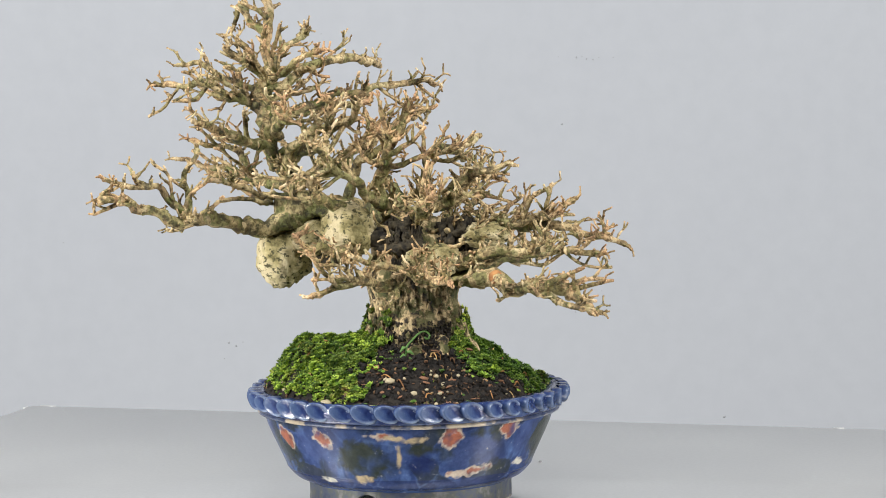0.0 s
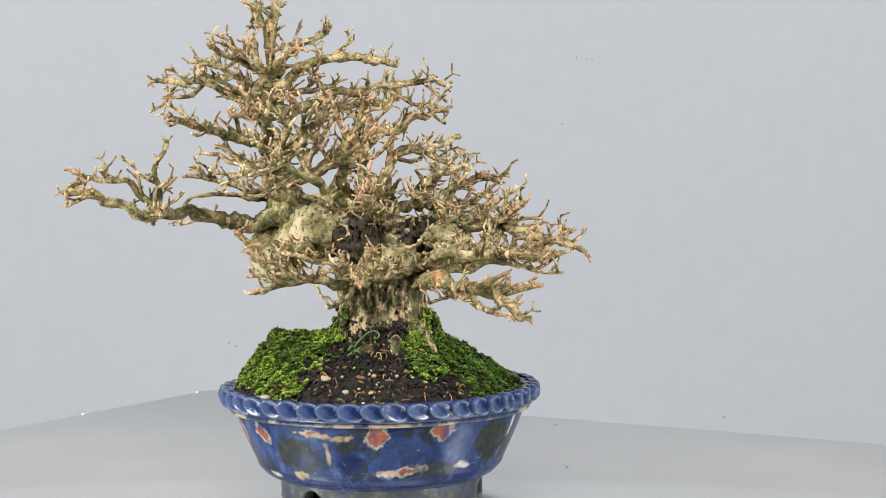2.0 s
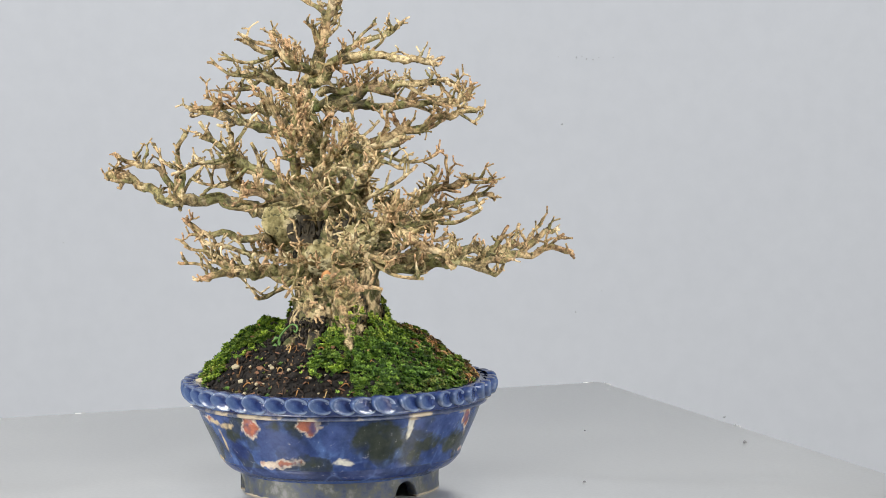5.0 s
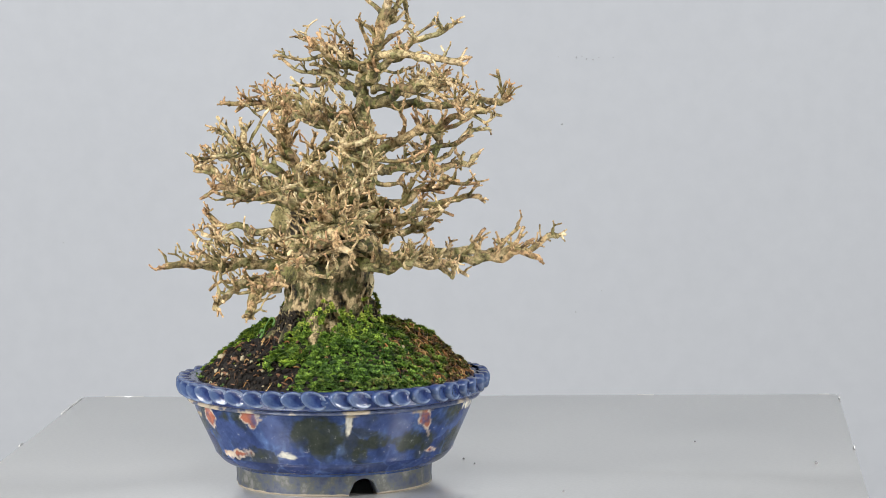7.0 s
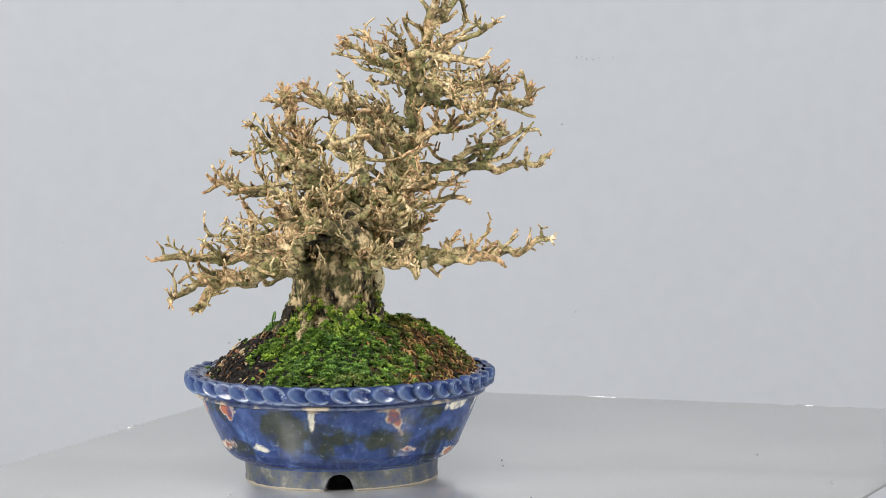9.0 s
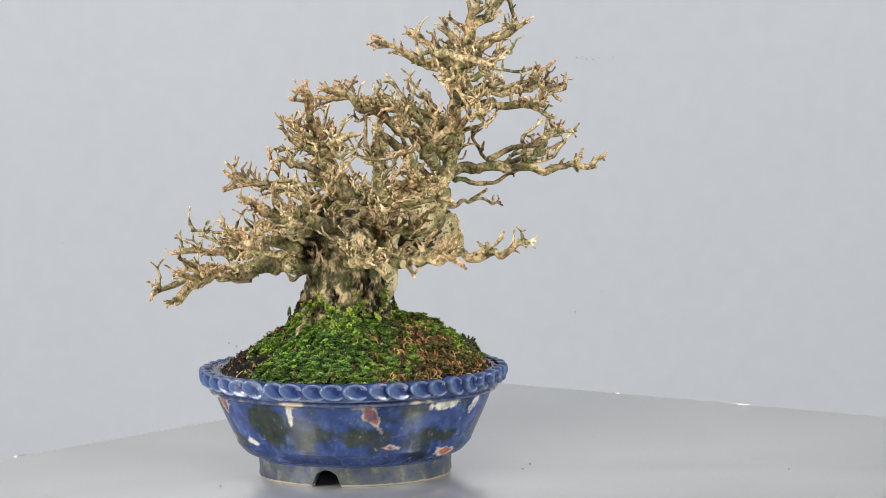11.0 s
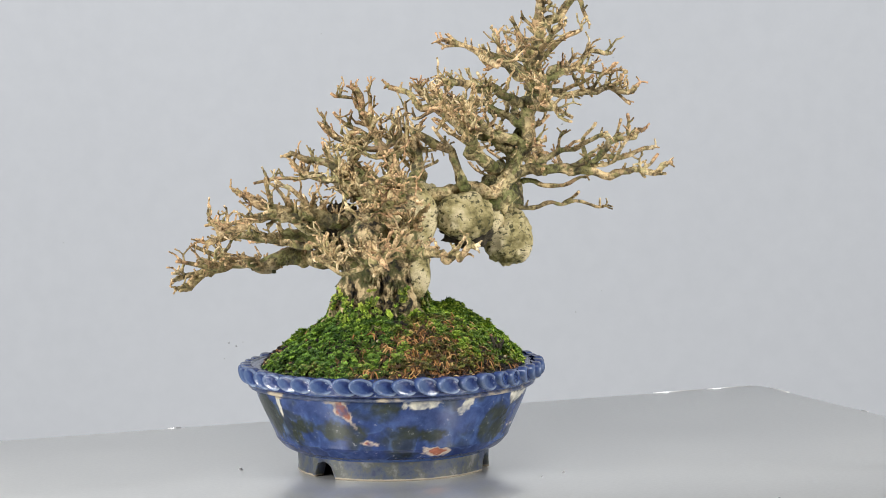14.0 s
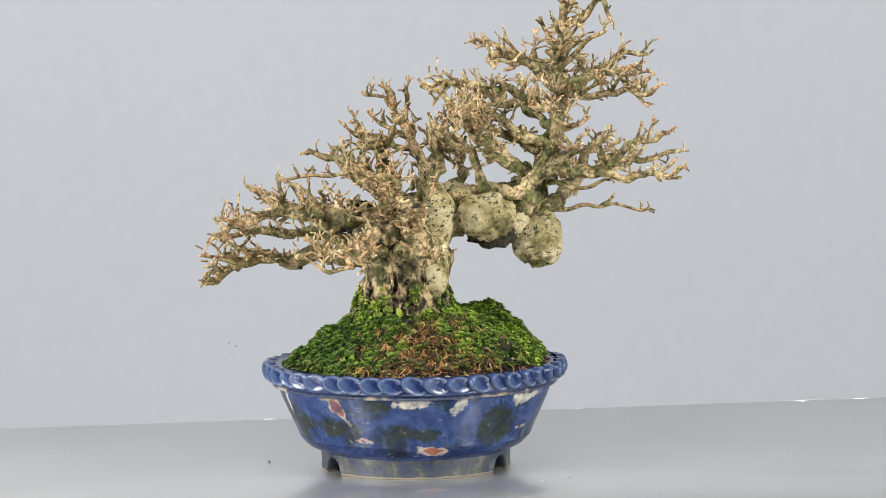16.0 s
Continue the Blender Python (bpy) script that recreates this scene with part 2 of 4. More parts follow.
# ---- the turning plate ----
def metal_plate():
    th = thing("metal_plate", (0, 0, 0), "thin grey metal plate with worn edges and painted glints, under the pot", "plate")
    ang = math.atan2(0.287, -0.958)
    m = Matrix.Rotation(ang, 4, "Z")
    bm = bmesh.new()
    box(bm, -0.318, 0.318, -0.2186, 0.240, -0.004, 0.0)
    bmesh.ops.bevel(bm, geom=[e for e in bm.edges], offset=0.0012, segments=2, affect="EDGES")
    bmesh.ops.transform(bm, matrix=m, verts=bm.verts)
    part("sheet", bm, METAL, th)
    rnd = random.Random(5)
    # worn edges of bare metal, their glints of caught light set in as bright bars
    for x, y, dx, dy in ((0.318, -0.103, 0.0009, 0.010), (0.318, 0.112, 0.0009, 0.006), (0.318, 0.215, 0.0009, 0.024), (0.318, -0.21, 0.0009, 0.006), (0.318, 0.03, 0.0009, 0.030),
                         (0.1243, 0.240, 0.009, 0.0009), (0.262, 0.240, 0.034, 0.0009), (0.297, 0.240, 0.030, 0.0009), (-0.06, 0.240, 0.008, 0.0009),
                         (0.1105, -0.2186, 0.008, 0.0009), (0.307, -0.2186, 0.010, 0.0009), (-0.171, -0.2186, 0.006, 0.0009), (-0.318, 0.06, 0.0009, 0.008)):
        bm = bmesh.new()
        box(bm, x - dx * 0.5, x + dx * 0.5, y - dy * 0.5, y + dy * 0.5, -0.0012, 0.0003)
        bmesh.ops.transform(bm, matrix=m, verts=bm.verts)
        part("worn_edge_glint", bm, GLINT, th, "worn edge with its glint put in as bright metal")
    for x, y, size in ((0.0503, -0.1962, 0.0008), (-0.0381, -0.0674, 0.0006), (-0.0775, 0.0785, 0.0007), (0.0682, -0.0100, 0.0006), (0.0526, -0.0169, 0.0005), (0.1276, -0.1327, 0.0005)):
        bm = bmesh.new()
        bmesh.ops.create_icosphere(bm, subdivisions=2, radius=size)
        for v in bm.verts:
            v.co *= rnd.uniform(0.75, 1.2)
            v.co.x *= 1.6
        bmesh.ops.transform(bm, matrix=Matrix.Translation(m @ Vector((x, y, size * 0.5))), verts=bm.verts)
        part("crumb", bm, SPECK, th, "dark crumb of soil")
    return th


def stand():
    bm = bmesh.new()
    for r, z0, z1 in ((0.11, -0.05, -0.0045), (0.03, -0.76, -0.05), (0.16, -0.8, -0.76)):
        bmesh.ops.create_cone(bm, cap_ends=True, segments=40, radius1=r, radius2=r, depth=z1 - z0,
                              matrix=Matrix.Translation((0, 0, (z0 + z1) / 2)))
    me = bpy.data.meshes.new("turntable_stand")
    bm.to_mesh(me)
    bm.free()
    me.materials.append(DUST)
    return tagged(new("turntable_stand", me), "plain grey stand that carries the turning plate", "stand")


# ---- the pot ----
BLUE, DEEP, OLIVE = (0.036, 0.062, 0.160), (0.014, 0.024, 0.090), (0.029, 0.035, 0.027)
PALE, SAND = (0.46, 0.44, 0.38), (0.34, 0.27, 0.17)
ROYAL, DARK = (0.036, 0.056, 0.150), (0.012, 0.018, 0.022)
CREAM, RED, SKY = (0.40, 0.33, 0.27), (0.27, 0.075, 0.042), (0.13, 0.22, 0.46)
PATCHES = []
GROUND = (OLIVE, DEEP, ROYAL, DARK)


def patch(angle, z, w, h, colour, lean=0.0):
    """A painted spot on the pot: where it lies round it (degrees), its height, half width and half height in metres."""
    PATCHES.append((radians(angle), z, w * 0.95, h * 0.95, colour, lean))


# cream and red lozenges and pale runs between the scales
for args in ((-150, 0.0364, 0.0075, 0.0075, CREAM, -0.5), (-126.5, 0.0371, 0.0058, 0.0075, CREAM, -0.5), (-101.7, 0.0407, 0.0070, 0.0028, CREAM), (-94.8, 0.0390, 0.0046, 0.0018, SAND, -2),
             (-87.1, 0.0384, 0.0054, 0.0014, SAND, 2), (-93.8, 0.0293, 0.0018, 0.0088, SAND), (-72.7, 0.0393, 0.0072, 0.0080, CREAM), (-46.0, 0.0412, 0.0068, 0.0078, CREAM),
             (-60.8, 0.0212, 0.0105, 0.0032, CREAM, 2), (-110.9, 0.0179, 0.0049, 0.0019, SAND), (-129.8, 0.0166, 0.0052, 0.0012, PALE), (-31.6, 0.0217, 0.0046, 0.0018, PALE, -1),
             (-4.4, 0.0389, 0.0014, 0.0056, PALE), (-4.0, 0.0437, 0.0036, 0.0009, SAND), (25.3, 0.0437, 0.0076, 0.0015, SAND), (30.4, 0.0384, 0.0046, 0.0065, CREAM, -0.6),
             (63.0, 0.0420, 0.0086, 0.0023, PALE, 1.5), (40.4, 0.0212, 0.0050, 0.0021, CREAM, -1), (19.3, 0.0462, 0.0114, 0.0010, SAND), (70.6, 0.0162, 0.0092, 0.0032, CREAM, -1.5),
             (84.1, 0.0409, 0.0040, 0.0046, PALE, 0.5), (120.0, 0.0410, 0.0110, 0.0032, PALE, 1), (125.0, 0.0248, 0.0050, 0.0019, CREAM), (86.2, 0.0452, 0.0062, 0.0012, SAND),
             (153, 0.0390, 0.0065, 0.0070, CREAM), (178, 0.0220, 0.0090, 0.0032, CREAM)):
    patch(*args)
SCALES = []
for args in ((-154, 0.0300, 0.0130, 0.0110, OLIVE), (160, 0.0290, 0.0140, 0.0110, ROYAL), (-61.7, 0.0308, 0.0150, 0.0091, ROYAL), (-85.6, 0.0253, 0.0097, 0.0061, DEEP), (-90.7, 0.0437, 0.0097, 0.0040, ROYAL),
             (-110.0, 0.0279, 0.0140, 0.0106, OLIVE), (-58.3, 0.0412, 0.0090, 0.0036, OLIVE), (-84.3, 0.0336, 0.0111, 0.0029, OLIVE), (-133.3, 0.0344, 0.0110, 0.0092, ROYAL), (-34.3, 0.0368, 0.0113, 0.0090, ROYAL),
             (-18.0, 0.0337, 0.0140, 0.0118, OLIVE), (-15.0, 0.0172, 0.0168, 0.0034, ROYAL), (-45.8, 0.0210, 0.0082, 0.0026, OLIVE), (12.6, 0.0395, 0.0180, 0.0062, ROYAL), (6.5, 0.0290, 0.0118, 0.0050, OLIVE),
             (1.0, 0.0226, 0.0045, 0.0046, OLIVE), (17.4, 0.0192, 0.0126, 0.0021, ROYAL), (23.1, 0.0274, 0.0099, 0.0058, OLIVE), (33.7, 0.0263, 0.0079, 0.0051, OLIVE), (48.6, 0.0386, 0.0105, 0.0068, OLIVE),
             (62.4, 0.0337, 0.0195, 0.0065, ROYAL), (56.9, 0.0262, 0.0105, 0.0046, OLIVE), (70.9, 0.0256, 0.0087, 0.0041, OLIVE), (33.0, 0.0132, 0.0150, 0.0036, ROYAL), (57.3, 0.0152, 0.0102, 0.0030, DARK),
             (104.2, 0.0274, 0.0126, 0.0128, OLIVE), (86.0, 0.0305, 0.0070, 0.0065, ROYAL), (128.0, 0.0310, 0.0130, 0.0100, ROYAL), (-4.0, 0.0135, 0.0120, 0.0020, DEEP), (-60.0, 0.0145, 0.0160, 0.0022, ROYAL)):
    SCALES.append((radians(args[0]), *args[1:], 0.0))
PATCHES[:0] = SCALES


def lathe(profile, n, name, mat, attrs=None):
    verts, faces = [], []
    for r, z in profile:
        for i in range(n):
            a = 2 * math.pi * i / n
            verts.append((r * math.cos(a), r * math.sin(a), z))
    for j in range(len(profile) - 1):
        for i in range(n):
            k = (i + 1) % n
            faces.append((j * n + i, j * n + k, (j + 1) * n + k, (j + 1) * n + i))
    return mesh_of(name, verts, faces, mat, True, [(k, t, f(verts)) for k, t, f in attrs or ()])


def smooth_profile(pts, steps):
    pts = [Vector((*p, 0)) for p in pts]
    out = []
    for i in range(len(pts) - 1):
        p0, p1, p2, p3 = pts[max(i - 1, 0)], pts[i], pts[i + 1], pts[min(i + 2, len(pts) - 1)]
        for s in range(steps):
            t = s / steps
            q = 0.5 * (2 * p1 + (p2 - p0) * t + (2 * p0 - 5 * p1 + 4 * p2 - p3) * t * t + (3 * p1 - p0 - 3 * p2 + p3) * t ** 3)
            out.append((q.x, q.y))
    return out + [tuple(pts[-1][:2])]


def glaze_colours(verts):
    out = []
    for v in verts:
        a, z = math.atan2(v[1], v[0]), v[2]
        r = math.hypot(v[0], v[1])
        wob = fbm(v, 90.0) * 0.0022 + fbm(v, 330.0) * 0.0013
        if z < 0.008 or r < 0.0535:
            out.append((*BLUE, 1.0))
            continue
        dist, cells = noise.voronoi(Vector((a * 0.066, z * 1.15, wob * 0.6)) * 68.0)
        tone = noise.cell(cells[0] * 9.7)
        col = Vector(BLUE).lerp(Vector(DEEP), min(max(tone * 0.5 + 0.4 + 0.5 * fbm((v[0] + 3, v[1], z), 60.0), 0), 1))
        if tone > 0.55:
            col = col.lerp(Vector(OLIVE), 0.6)
        smear = fbm((a * 0.066 + 7, z * 0.5, 0.2), 110.0)
        col = col.lerp(Vector(SKY), min(max(smear * 0.6 - 0.15, 0), 0.28))
        col = col.lerp(Vector(OLIVE), min(max(fbm((a * 0.066, z, 4.0), 75.0) * 1.2 - 0.1, 0), 0.65))
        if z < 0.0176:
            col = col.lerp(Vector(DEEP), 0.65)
        edge = dist[1] - dist[0]
        if edge < 0.09:
            col = col.lerp(Vector(SKY), 0.22 * (1 - edge / 0.09) * min(max(0.5 + fbm(v, 120.0), 0), 1))
        for pa, pz, w, h, c, lean in PATCHES:
            d = (a - pa + math.pi) % (2 * math.pi) - math.pi
            if abs(d) * r > w + 0.006:
                continue
            x, y = d * r - lean * (z - pz), z - pz
            if c == CREAM:
                q = 1 - (abs(x / w) ** 1.15 + abs(y / h) ** 1.15) ** 0.87
            else:
                q = 1 - math.sqrt((x / w) ** 2 + (y / h) ** 2)
            q = q * min(w, h) + wob * min(1.1, min(w, h) / 0.0032)
            if q > -0.0002:
                k = min(max((q + 0.0002) / (0.0022 if c in GROUND else 0.0007), 0), 1)
                inner = Vector(c)
                if c == CREAM:
                    inner = inner.lerp(Vector(RED), 0.9 * min(max((q - 0.0012 - 0.002 * noise.noise(Vector(v) * 140)) / 0.0007, 0), 1))
                if c in GROUND:
                    k *= min(max(0.85 + 0.6 * fbm((v[0], v[1] + 5, z), 130.0), 0.3), 0.96)
                else:
                    k *= min(max(0.95 + 0.9 * fbm((v[0], v[1] + 2, z), 210.0), 0.25), 1)
                col = col.lerp(inner, k)
        out.append((*col, 1.0))
    return out


def flower_pot():
    th = thing("flower_pot", POT, "round blue glazed pot with cream and red patches, rope rim", "pot")
    wall = smooth_profile([(0.0490, 0.0085), (0.0510, 0.0105), (0.0560, 0.0128), (0.0592, 0.0158), (0.0602, 0.0172)], 8)
    wall += smooth_profile([(0.0607, 0.0176), (0.0610, 0.0182), (0.0616, 0.0200), (0.0634, 0.0240), (0.0657, 0.0290), (0.0680, 0.0340), (0.0702, 0.0392), (0.0714, 0.0428)], 8)
    wall += [(0.0722, 0.0450), (0.0733, 0.0480), (0.0738, 0.0535), (0.0725, 0.0540), (0.0700, 0.0520), (0.0670, 0.0380),
             (0.0600, 0.0200), (0.0500, 0.0125), (0.0, 0.0120)]
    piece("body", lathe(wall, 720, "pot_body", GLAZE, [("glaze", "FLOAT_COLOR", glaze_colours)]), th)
    base = lathe([(0.0, 0.0095), (0.0500, 0.0095)], 90, "pot_floor", CLAY)
    piece("base", base, th, "grey-blue underside")
    # three feet between three arched gaps
    for k in range(3):
        verts, faces = [], []
        n = 40
        a0 = radians(6.2 + 120 * k)
        for i in range(n + 1):
            s = i / n
            a = a0 + radians(120) * s
            near = min(s, 1 - s) * 120
            lift = 0.0 if near > 8.5 else 0.0088 * math.sqrt(max(0.0, 1 - (near / 8.5) ** 2))
            flare = 0.0008 if near < 11 else 0.0
            for r, z in ((0.0508, 0.0122), (0.0498 + flare, 0.0080), (0.0496 + flare, 0.0035), (0.0498 + flare, lift + 0.0014), (0.0498 + flare, lift + 0.0003), (0.0492, lift),
                         (0.0445, lift), (0.0440, 0.0105)):
                verts.append((r * math.cos(a), r * math.sin(a), max(z, lift)))
        for i in range(n):
            for j in range(7):
                faces.append((i * 8 + j, i * 8 + 8 + j, i * 8 + 9 + j, i * 8 + 1 + j))
        piece("foot", mesh_of("pot_foot", verts, faces, FOOT), th, "worn foot with bare clay edge")
    ring = [(0.0722 + math.copysign(0.0050 * abs(math.cos(q)) ** 0.5, math.cos(q)), 0.0508 + math.copysign(0.0047 * abs(math.sin(q)) ** 0.7, math.sin(q))) for q in [2 * math.pi * k / 16 for k in range(17)]]
    piece("rim_band", lathe(ring, 120, "rim_band", RIM), th, "blue rim band")
    lip = [(0.0742 + 0.0014 * math.cos(q), 0.0549 + 0.0010 * math.sin(q)) for q in [2 * math.pi * k / 8 for k in range(9)]]
    piece("lip", lathe(lip, 120, "lip", RIM), th, "thin blue lip")
    hem = [(0.0736 + 0.0016 * math.cos(q), 0.0453 + 0.0012 * math.sin(q)) for q in [2 * math.pi * k / 8 for k in range(9)]]
    piece("lower_lip", lathe(hem, 120, "lower_lip", LIP), th, "thin blue moulding with cream wear, under the rope rim")
    # rope rim: slanted overlapping discs with raised edges
    verts, faces, wear = [], [], []
    tilt = Euler((radians(-16), 0, 0)).to_matrix()
    dish = ((0.0, 0.0012), (0.35, 0.0012), (0.62, 0.0013), (0.80, 0.0016), (0.90, 0.0017), (0.98, 0.0010), (1.02, -0.0002), (1.0, -0.003))
    for j, (f, h) in enumerate(dish):
        for i in range(20):
            a = 2 * math.pi * i / 20
            verts.append(tilt @ Vector((h, f * 0.0069 * math.cos(a), f * 0.0043 * math.sin(a))))
            wear.append((0.9 if 3 <= j <= 5 else 0.0) * (0.55 + 0.45 * math.cos(a)))
    for j in range(len(dish) - 1):
        for i in range(20):
            k = (i + 1) % 20
            faces.append((j * 20 + i, j * 20 + k, (j + 1) * 20 + k, (j + 1) * 20 + i))
    bead = mesh_of("bead", verts, faces, RIM, True, [("wear", "FLOAT", wear)])
    rnd = random.Random(3)
    for i in range(44):
        a = 2 * math.pi * (i + rnd.uniform(-0.14, 0.14)) / 44
        ob = piece("bead", bead, th)
        ob.matrix_basis = Matrix.Translation((0.0768 * math.cos(a), 0.0768 * math.sin(a), 0.0520)) @ Matrix.Rotation(a + radians(17), 4, "Z") @ \
            Matrix.Rotation(radians(rnd.uniform(-9, 9)), 4, "X") @ Matrix.Scale(rnd.uniform(0.94, 1.06), 4)
    return th


# ---- soil, moss and what lies on it ----
def mound_z(x, y):
    r, a = math.hypot(x, y), math.atan2(y, x)
    k = min(r / 0.0735, 1.0)
    hump = 0.0138 * math.exp(-((a - radians(-165) + math.pi) % (2 * math.pi) - math.pi) ** 2 / 0.5) * math.exp(-((k - 0.71) / 0.25) ** 2)
    hump += 0.0066 * math.exp(-((a - radians(100)) / 0.75) ** 2) * math.exp(-((k - 0.66) / 0.28) ** 2)
    return 0.0500 + 0.0285 * (1 - k ** 2.0) + hump + 0.010 * math.exp(-((x - 0.006) ** 2 + (y + 0.002) ** 2) / 0.0010) + 0.0022 * fbm((x, y, 0.3), 70.0)


def bare(x, y):
    """How bare the soil is: 1 where no moss grows."""
    a = math.degrees(math.atan2(y, x))
    r = math.hypot(x, y) / 0.0735
    n = fbm((x, y, 5.0), 60.0) * 0.5
    v = 0.0
    if -112 + n * 25 < a < -52 + n * 25:
        v = 1.0
    if -52 <= a < -28 and r > 0.72 + n * 0.3:
        v = 1.0
    if r > 0.93 + n * 0.1:
        v = max(v, 0.8)
    return min(max(v * 1.3 + n * 0.5, 0), 1)


def dryness(x, y):
    a = math.degrees(math.atan2(y, x))
    r = math.hypot(x, y) / 0.0735
    n = fbm((x, y, 9.0), 50.0) * 0.6
    v = math.exp(-((a - 72) / 26) ** 2) * (0.2 + r) * 1.1 + (0.3 if r > 0.85 else 0.0)
    return min(max(v + n, 0), 1)


def soil_mound():
    th = thing("soil_mound", POT + Vector((0, 0, 0.05)), "dark soil mound overgrown with bright green moss, in the pot", "soil")
    n, rings = 140, 46
    verts, faces = [], []
    for j in range(rings + 1):
        r = 0.0722 * j / rings
        for i in range(n):
            a = 2 * math.pi * i / n
            x, y = r * math.cos(a), r * math.sin(a)
            verts.append((x, y, mound_z(x, y) - 0.05 + 0.0012 * fbm((x, y, 1.0), 260.0)))
    for j in range(rings):
        for i in range(n):
            k = (i + 1) % n
            faces.append((j * n + i, j * n + k, j * n + n + k, j * n + n + i))
    piece("soil", mesh_of("soil", verts, faces, SOIL), th)
    rnd = random.Random(11)
    verts, faces, dry, old = [], [], [], []
    for _ in range(30000):
        r, a = 0.0715 * math.sqrt(rnd.random()), rnd.uniform(-math.pi, math.pi)
        x, y = r * math.cos(a), r * math.sin(a)
        if rnd.random() < bare(x, y) * 0.99:
            continue
        d = dryness(x, y)
        z = mound_z(x, y) - 0.05
        up = Vector((x * 6, y * 6, 1.0)).normalized()
        gap = noise.voronoi(Vector((x, y, 0.0)) * 210.0)[0]
        cushion = min((gap[1] - gap[0]) * 2.2, 1.0)
        if cushion < 0.08 and rnd.random() < 0.6:
            continue
        clump = 0.5 + 0.5 * fbm((x, y, 2.0), 110.0)
        base = Vector((x, y, z)) + up * (0.0046 * clump + 0.0020 * cushion - 0.0024)
        spin = rnd.uniform(0, 6.28)
        leaves = 5
        size = rnd.uniform(0.0008, 0.0016) * (0.8 + 0.4 * clump)
        dv = min(max(d * 1.3 - rnd.random() * 0.9, 0), 1)
        start = len(verts)
        side = up.orthogonal().normalized()
        other = up.cross(side)
        verts.append(base - up * 0.0005)
        for k in range(leaves):
            q = spin + 6.283 * k / leaves
            out = side * math.cos(q) + other * math.sin(q)
            lat = up.cross(out)
            mid = base + out * size * 0.6 + up * size * rnd.uniform(0.3, 0.7)
            s = len(verts)
            verts += [mid + lat * size * 0.42, mid - lat * size * 0.42, base + out * size * 1.0 + up * size * rnd.uniform(0.2, 1.1)]
            faces += [(start, s + 1, s), (s, s + 1, s + 2)]
        dry += [dv] * (len(verts) - start)
        # share of the darker green: highest towards 15 degrees round the pot, plus noise
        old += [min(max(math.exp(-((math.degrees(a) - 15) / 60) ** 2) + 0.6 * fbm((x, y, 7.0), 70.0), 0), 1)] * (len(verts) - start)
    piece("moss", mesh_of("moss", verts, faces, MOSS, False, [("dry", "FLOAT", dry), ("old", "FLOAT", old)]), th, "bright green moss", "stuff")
    # dry fibres and needles
    w = Wood()
    for _ in range(900):
        a = radians(rnd.gauss(70, 22)) if rnd.random() < 0.9 else rnd.uniform(-math.pi, math.pi)
        r = 0.070 * math.sqrt(rnd.uniform(0.3, 1))
        q = Vector((r * math.cos(a), r * math.sin(a), 0))
        turn, curl, step = rnd.uniform(0, 6.28), rnd.gauss(0, 0.75), rnd.uniform(0.0007, 0.0018)
        pts, high = [], rnd.uniform(0.0002, 0.0026)
        for k in range(5):
            pts.append(Vector((q.x, q.y, mound_z(q.x, q.y) - 0.05 + 0.0006 + high * math.sin(k * 0.75))))
            turn += curl + rnd.gauss(0, 0.3)
            q = q + Vector((math.cos(turn), math.sin(turn), 0)) * step
        f = rnd.uniform(0.6, 1.2)
        w.tube(pts, [0.0002 * f, 0.00034 * f, 0.00036 * f, 0.0003 * f, 0.00014 * f], 4, 0, 1, 0)
    piece("dry_fibre_mat", w.mesh("dry_fibre_mat", DRY), th, "dry brown fibres", "stuff")
    # loose grit
    verts, faces = [], []
    octa = ((1, 0, 0), (0, 1, 0), (-1, 0, 0), (0, -1, 0), (0, 0, 1), (0, 0, -1))
    tri = ((0, 1, 4), (1, 2, 4), (2, 3, 4), (3, 0, 4), (1, 0, 5), (2, 1, 5), (3, 2, 5), (0, 3, 5))
    for _ in range(8000):
        a, r = rnd.uniform(-math.pi, math.pi), 0.0715 * math.sqrt(rnd.uniform(0.08, 1))
        x, y = r * math.cos(a), r * math.sin(a)
        if rnd.random() > bare(x, y) + 0.07:
            continue
        s, turn = 0.0003 + 0.0009 * rnd.random() ** 2.0, Euler((rnd.uniform(0, 6), rnd.uniform(0, 6), rnd.uniform(0, 6))).to_matrix()
        at, k = Vector((x, y, mound_z(x, y) - 0.05 + s * 0.5)), len(verts)
        verts += [at + turn @ Vector((v[0] * s * 1.5, v[1] * s, v[2] * s * 0.8)) for v in octa]
        faces += [tuple(k + i for i in f) for f in tri]
    piece("grit", mesh_of("grit", verts, faces, GRIT, False), th, "loose dark soil grit", "stuff")
    # a dark tuft standing up at the back
    v = Wood()
    for k in range(9):
        a = k * 0.7
        p = Vector((-0.027, 0.054, 0.0))
        p.z = mound_z(p.x, p.y) - 0.051
        v.tube([p, p + Vector((math.cos(a) * 0.0015, math.sin(a) * 0.0015, 0.003)), p + Vector((math.cos(a) * 0.0035, math.sin(a) * 0.0035, 0.004 + 0.0006 * k))], [0.0008, 0.0012, 0.0004], 5, 0, 0, 0.2)
    piece("dark_tuft", v.mesh("dark_tuft", DEADWOOD_SHADE), th, "dark withered tuft")
    # crumbs, chips and pebbles
    shapes = []
    for k in range(5):
        bm = bmesh.new()
        bmesh.ops.create_icosphere(bm, subdivisions=1, radius=1.0)
        for v in bm.verts:
            v.co *= 1 + 0.35 * fbm(v.co + Vector((k * 3.1, 0, 0)), 1.3)
        me = bpy.data.meshes.new("crumb")
        bm.to_mesh(me)
        bm.free()
        shapes.append(me)
    mats = (STONE, CHIP, SOIL)
    kinds = []
    for mat in mats:
        for me in shapes:
            c = me.copy()
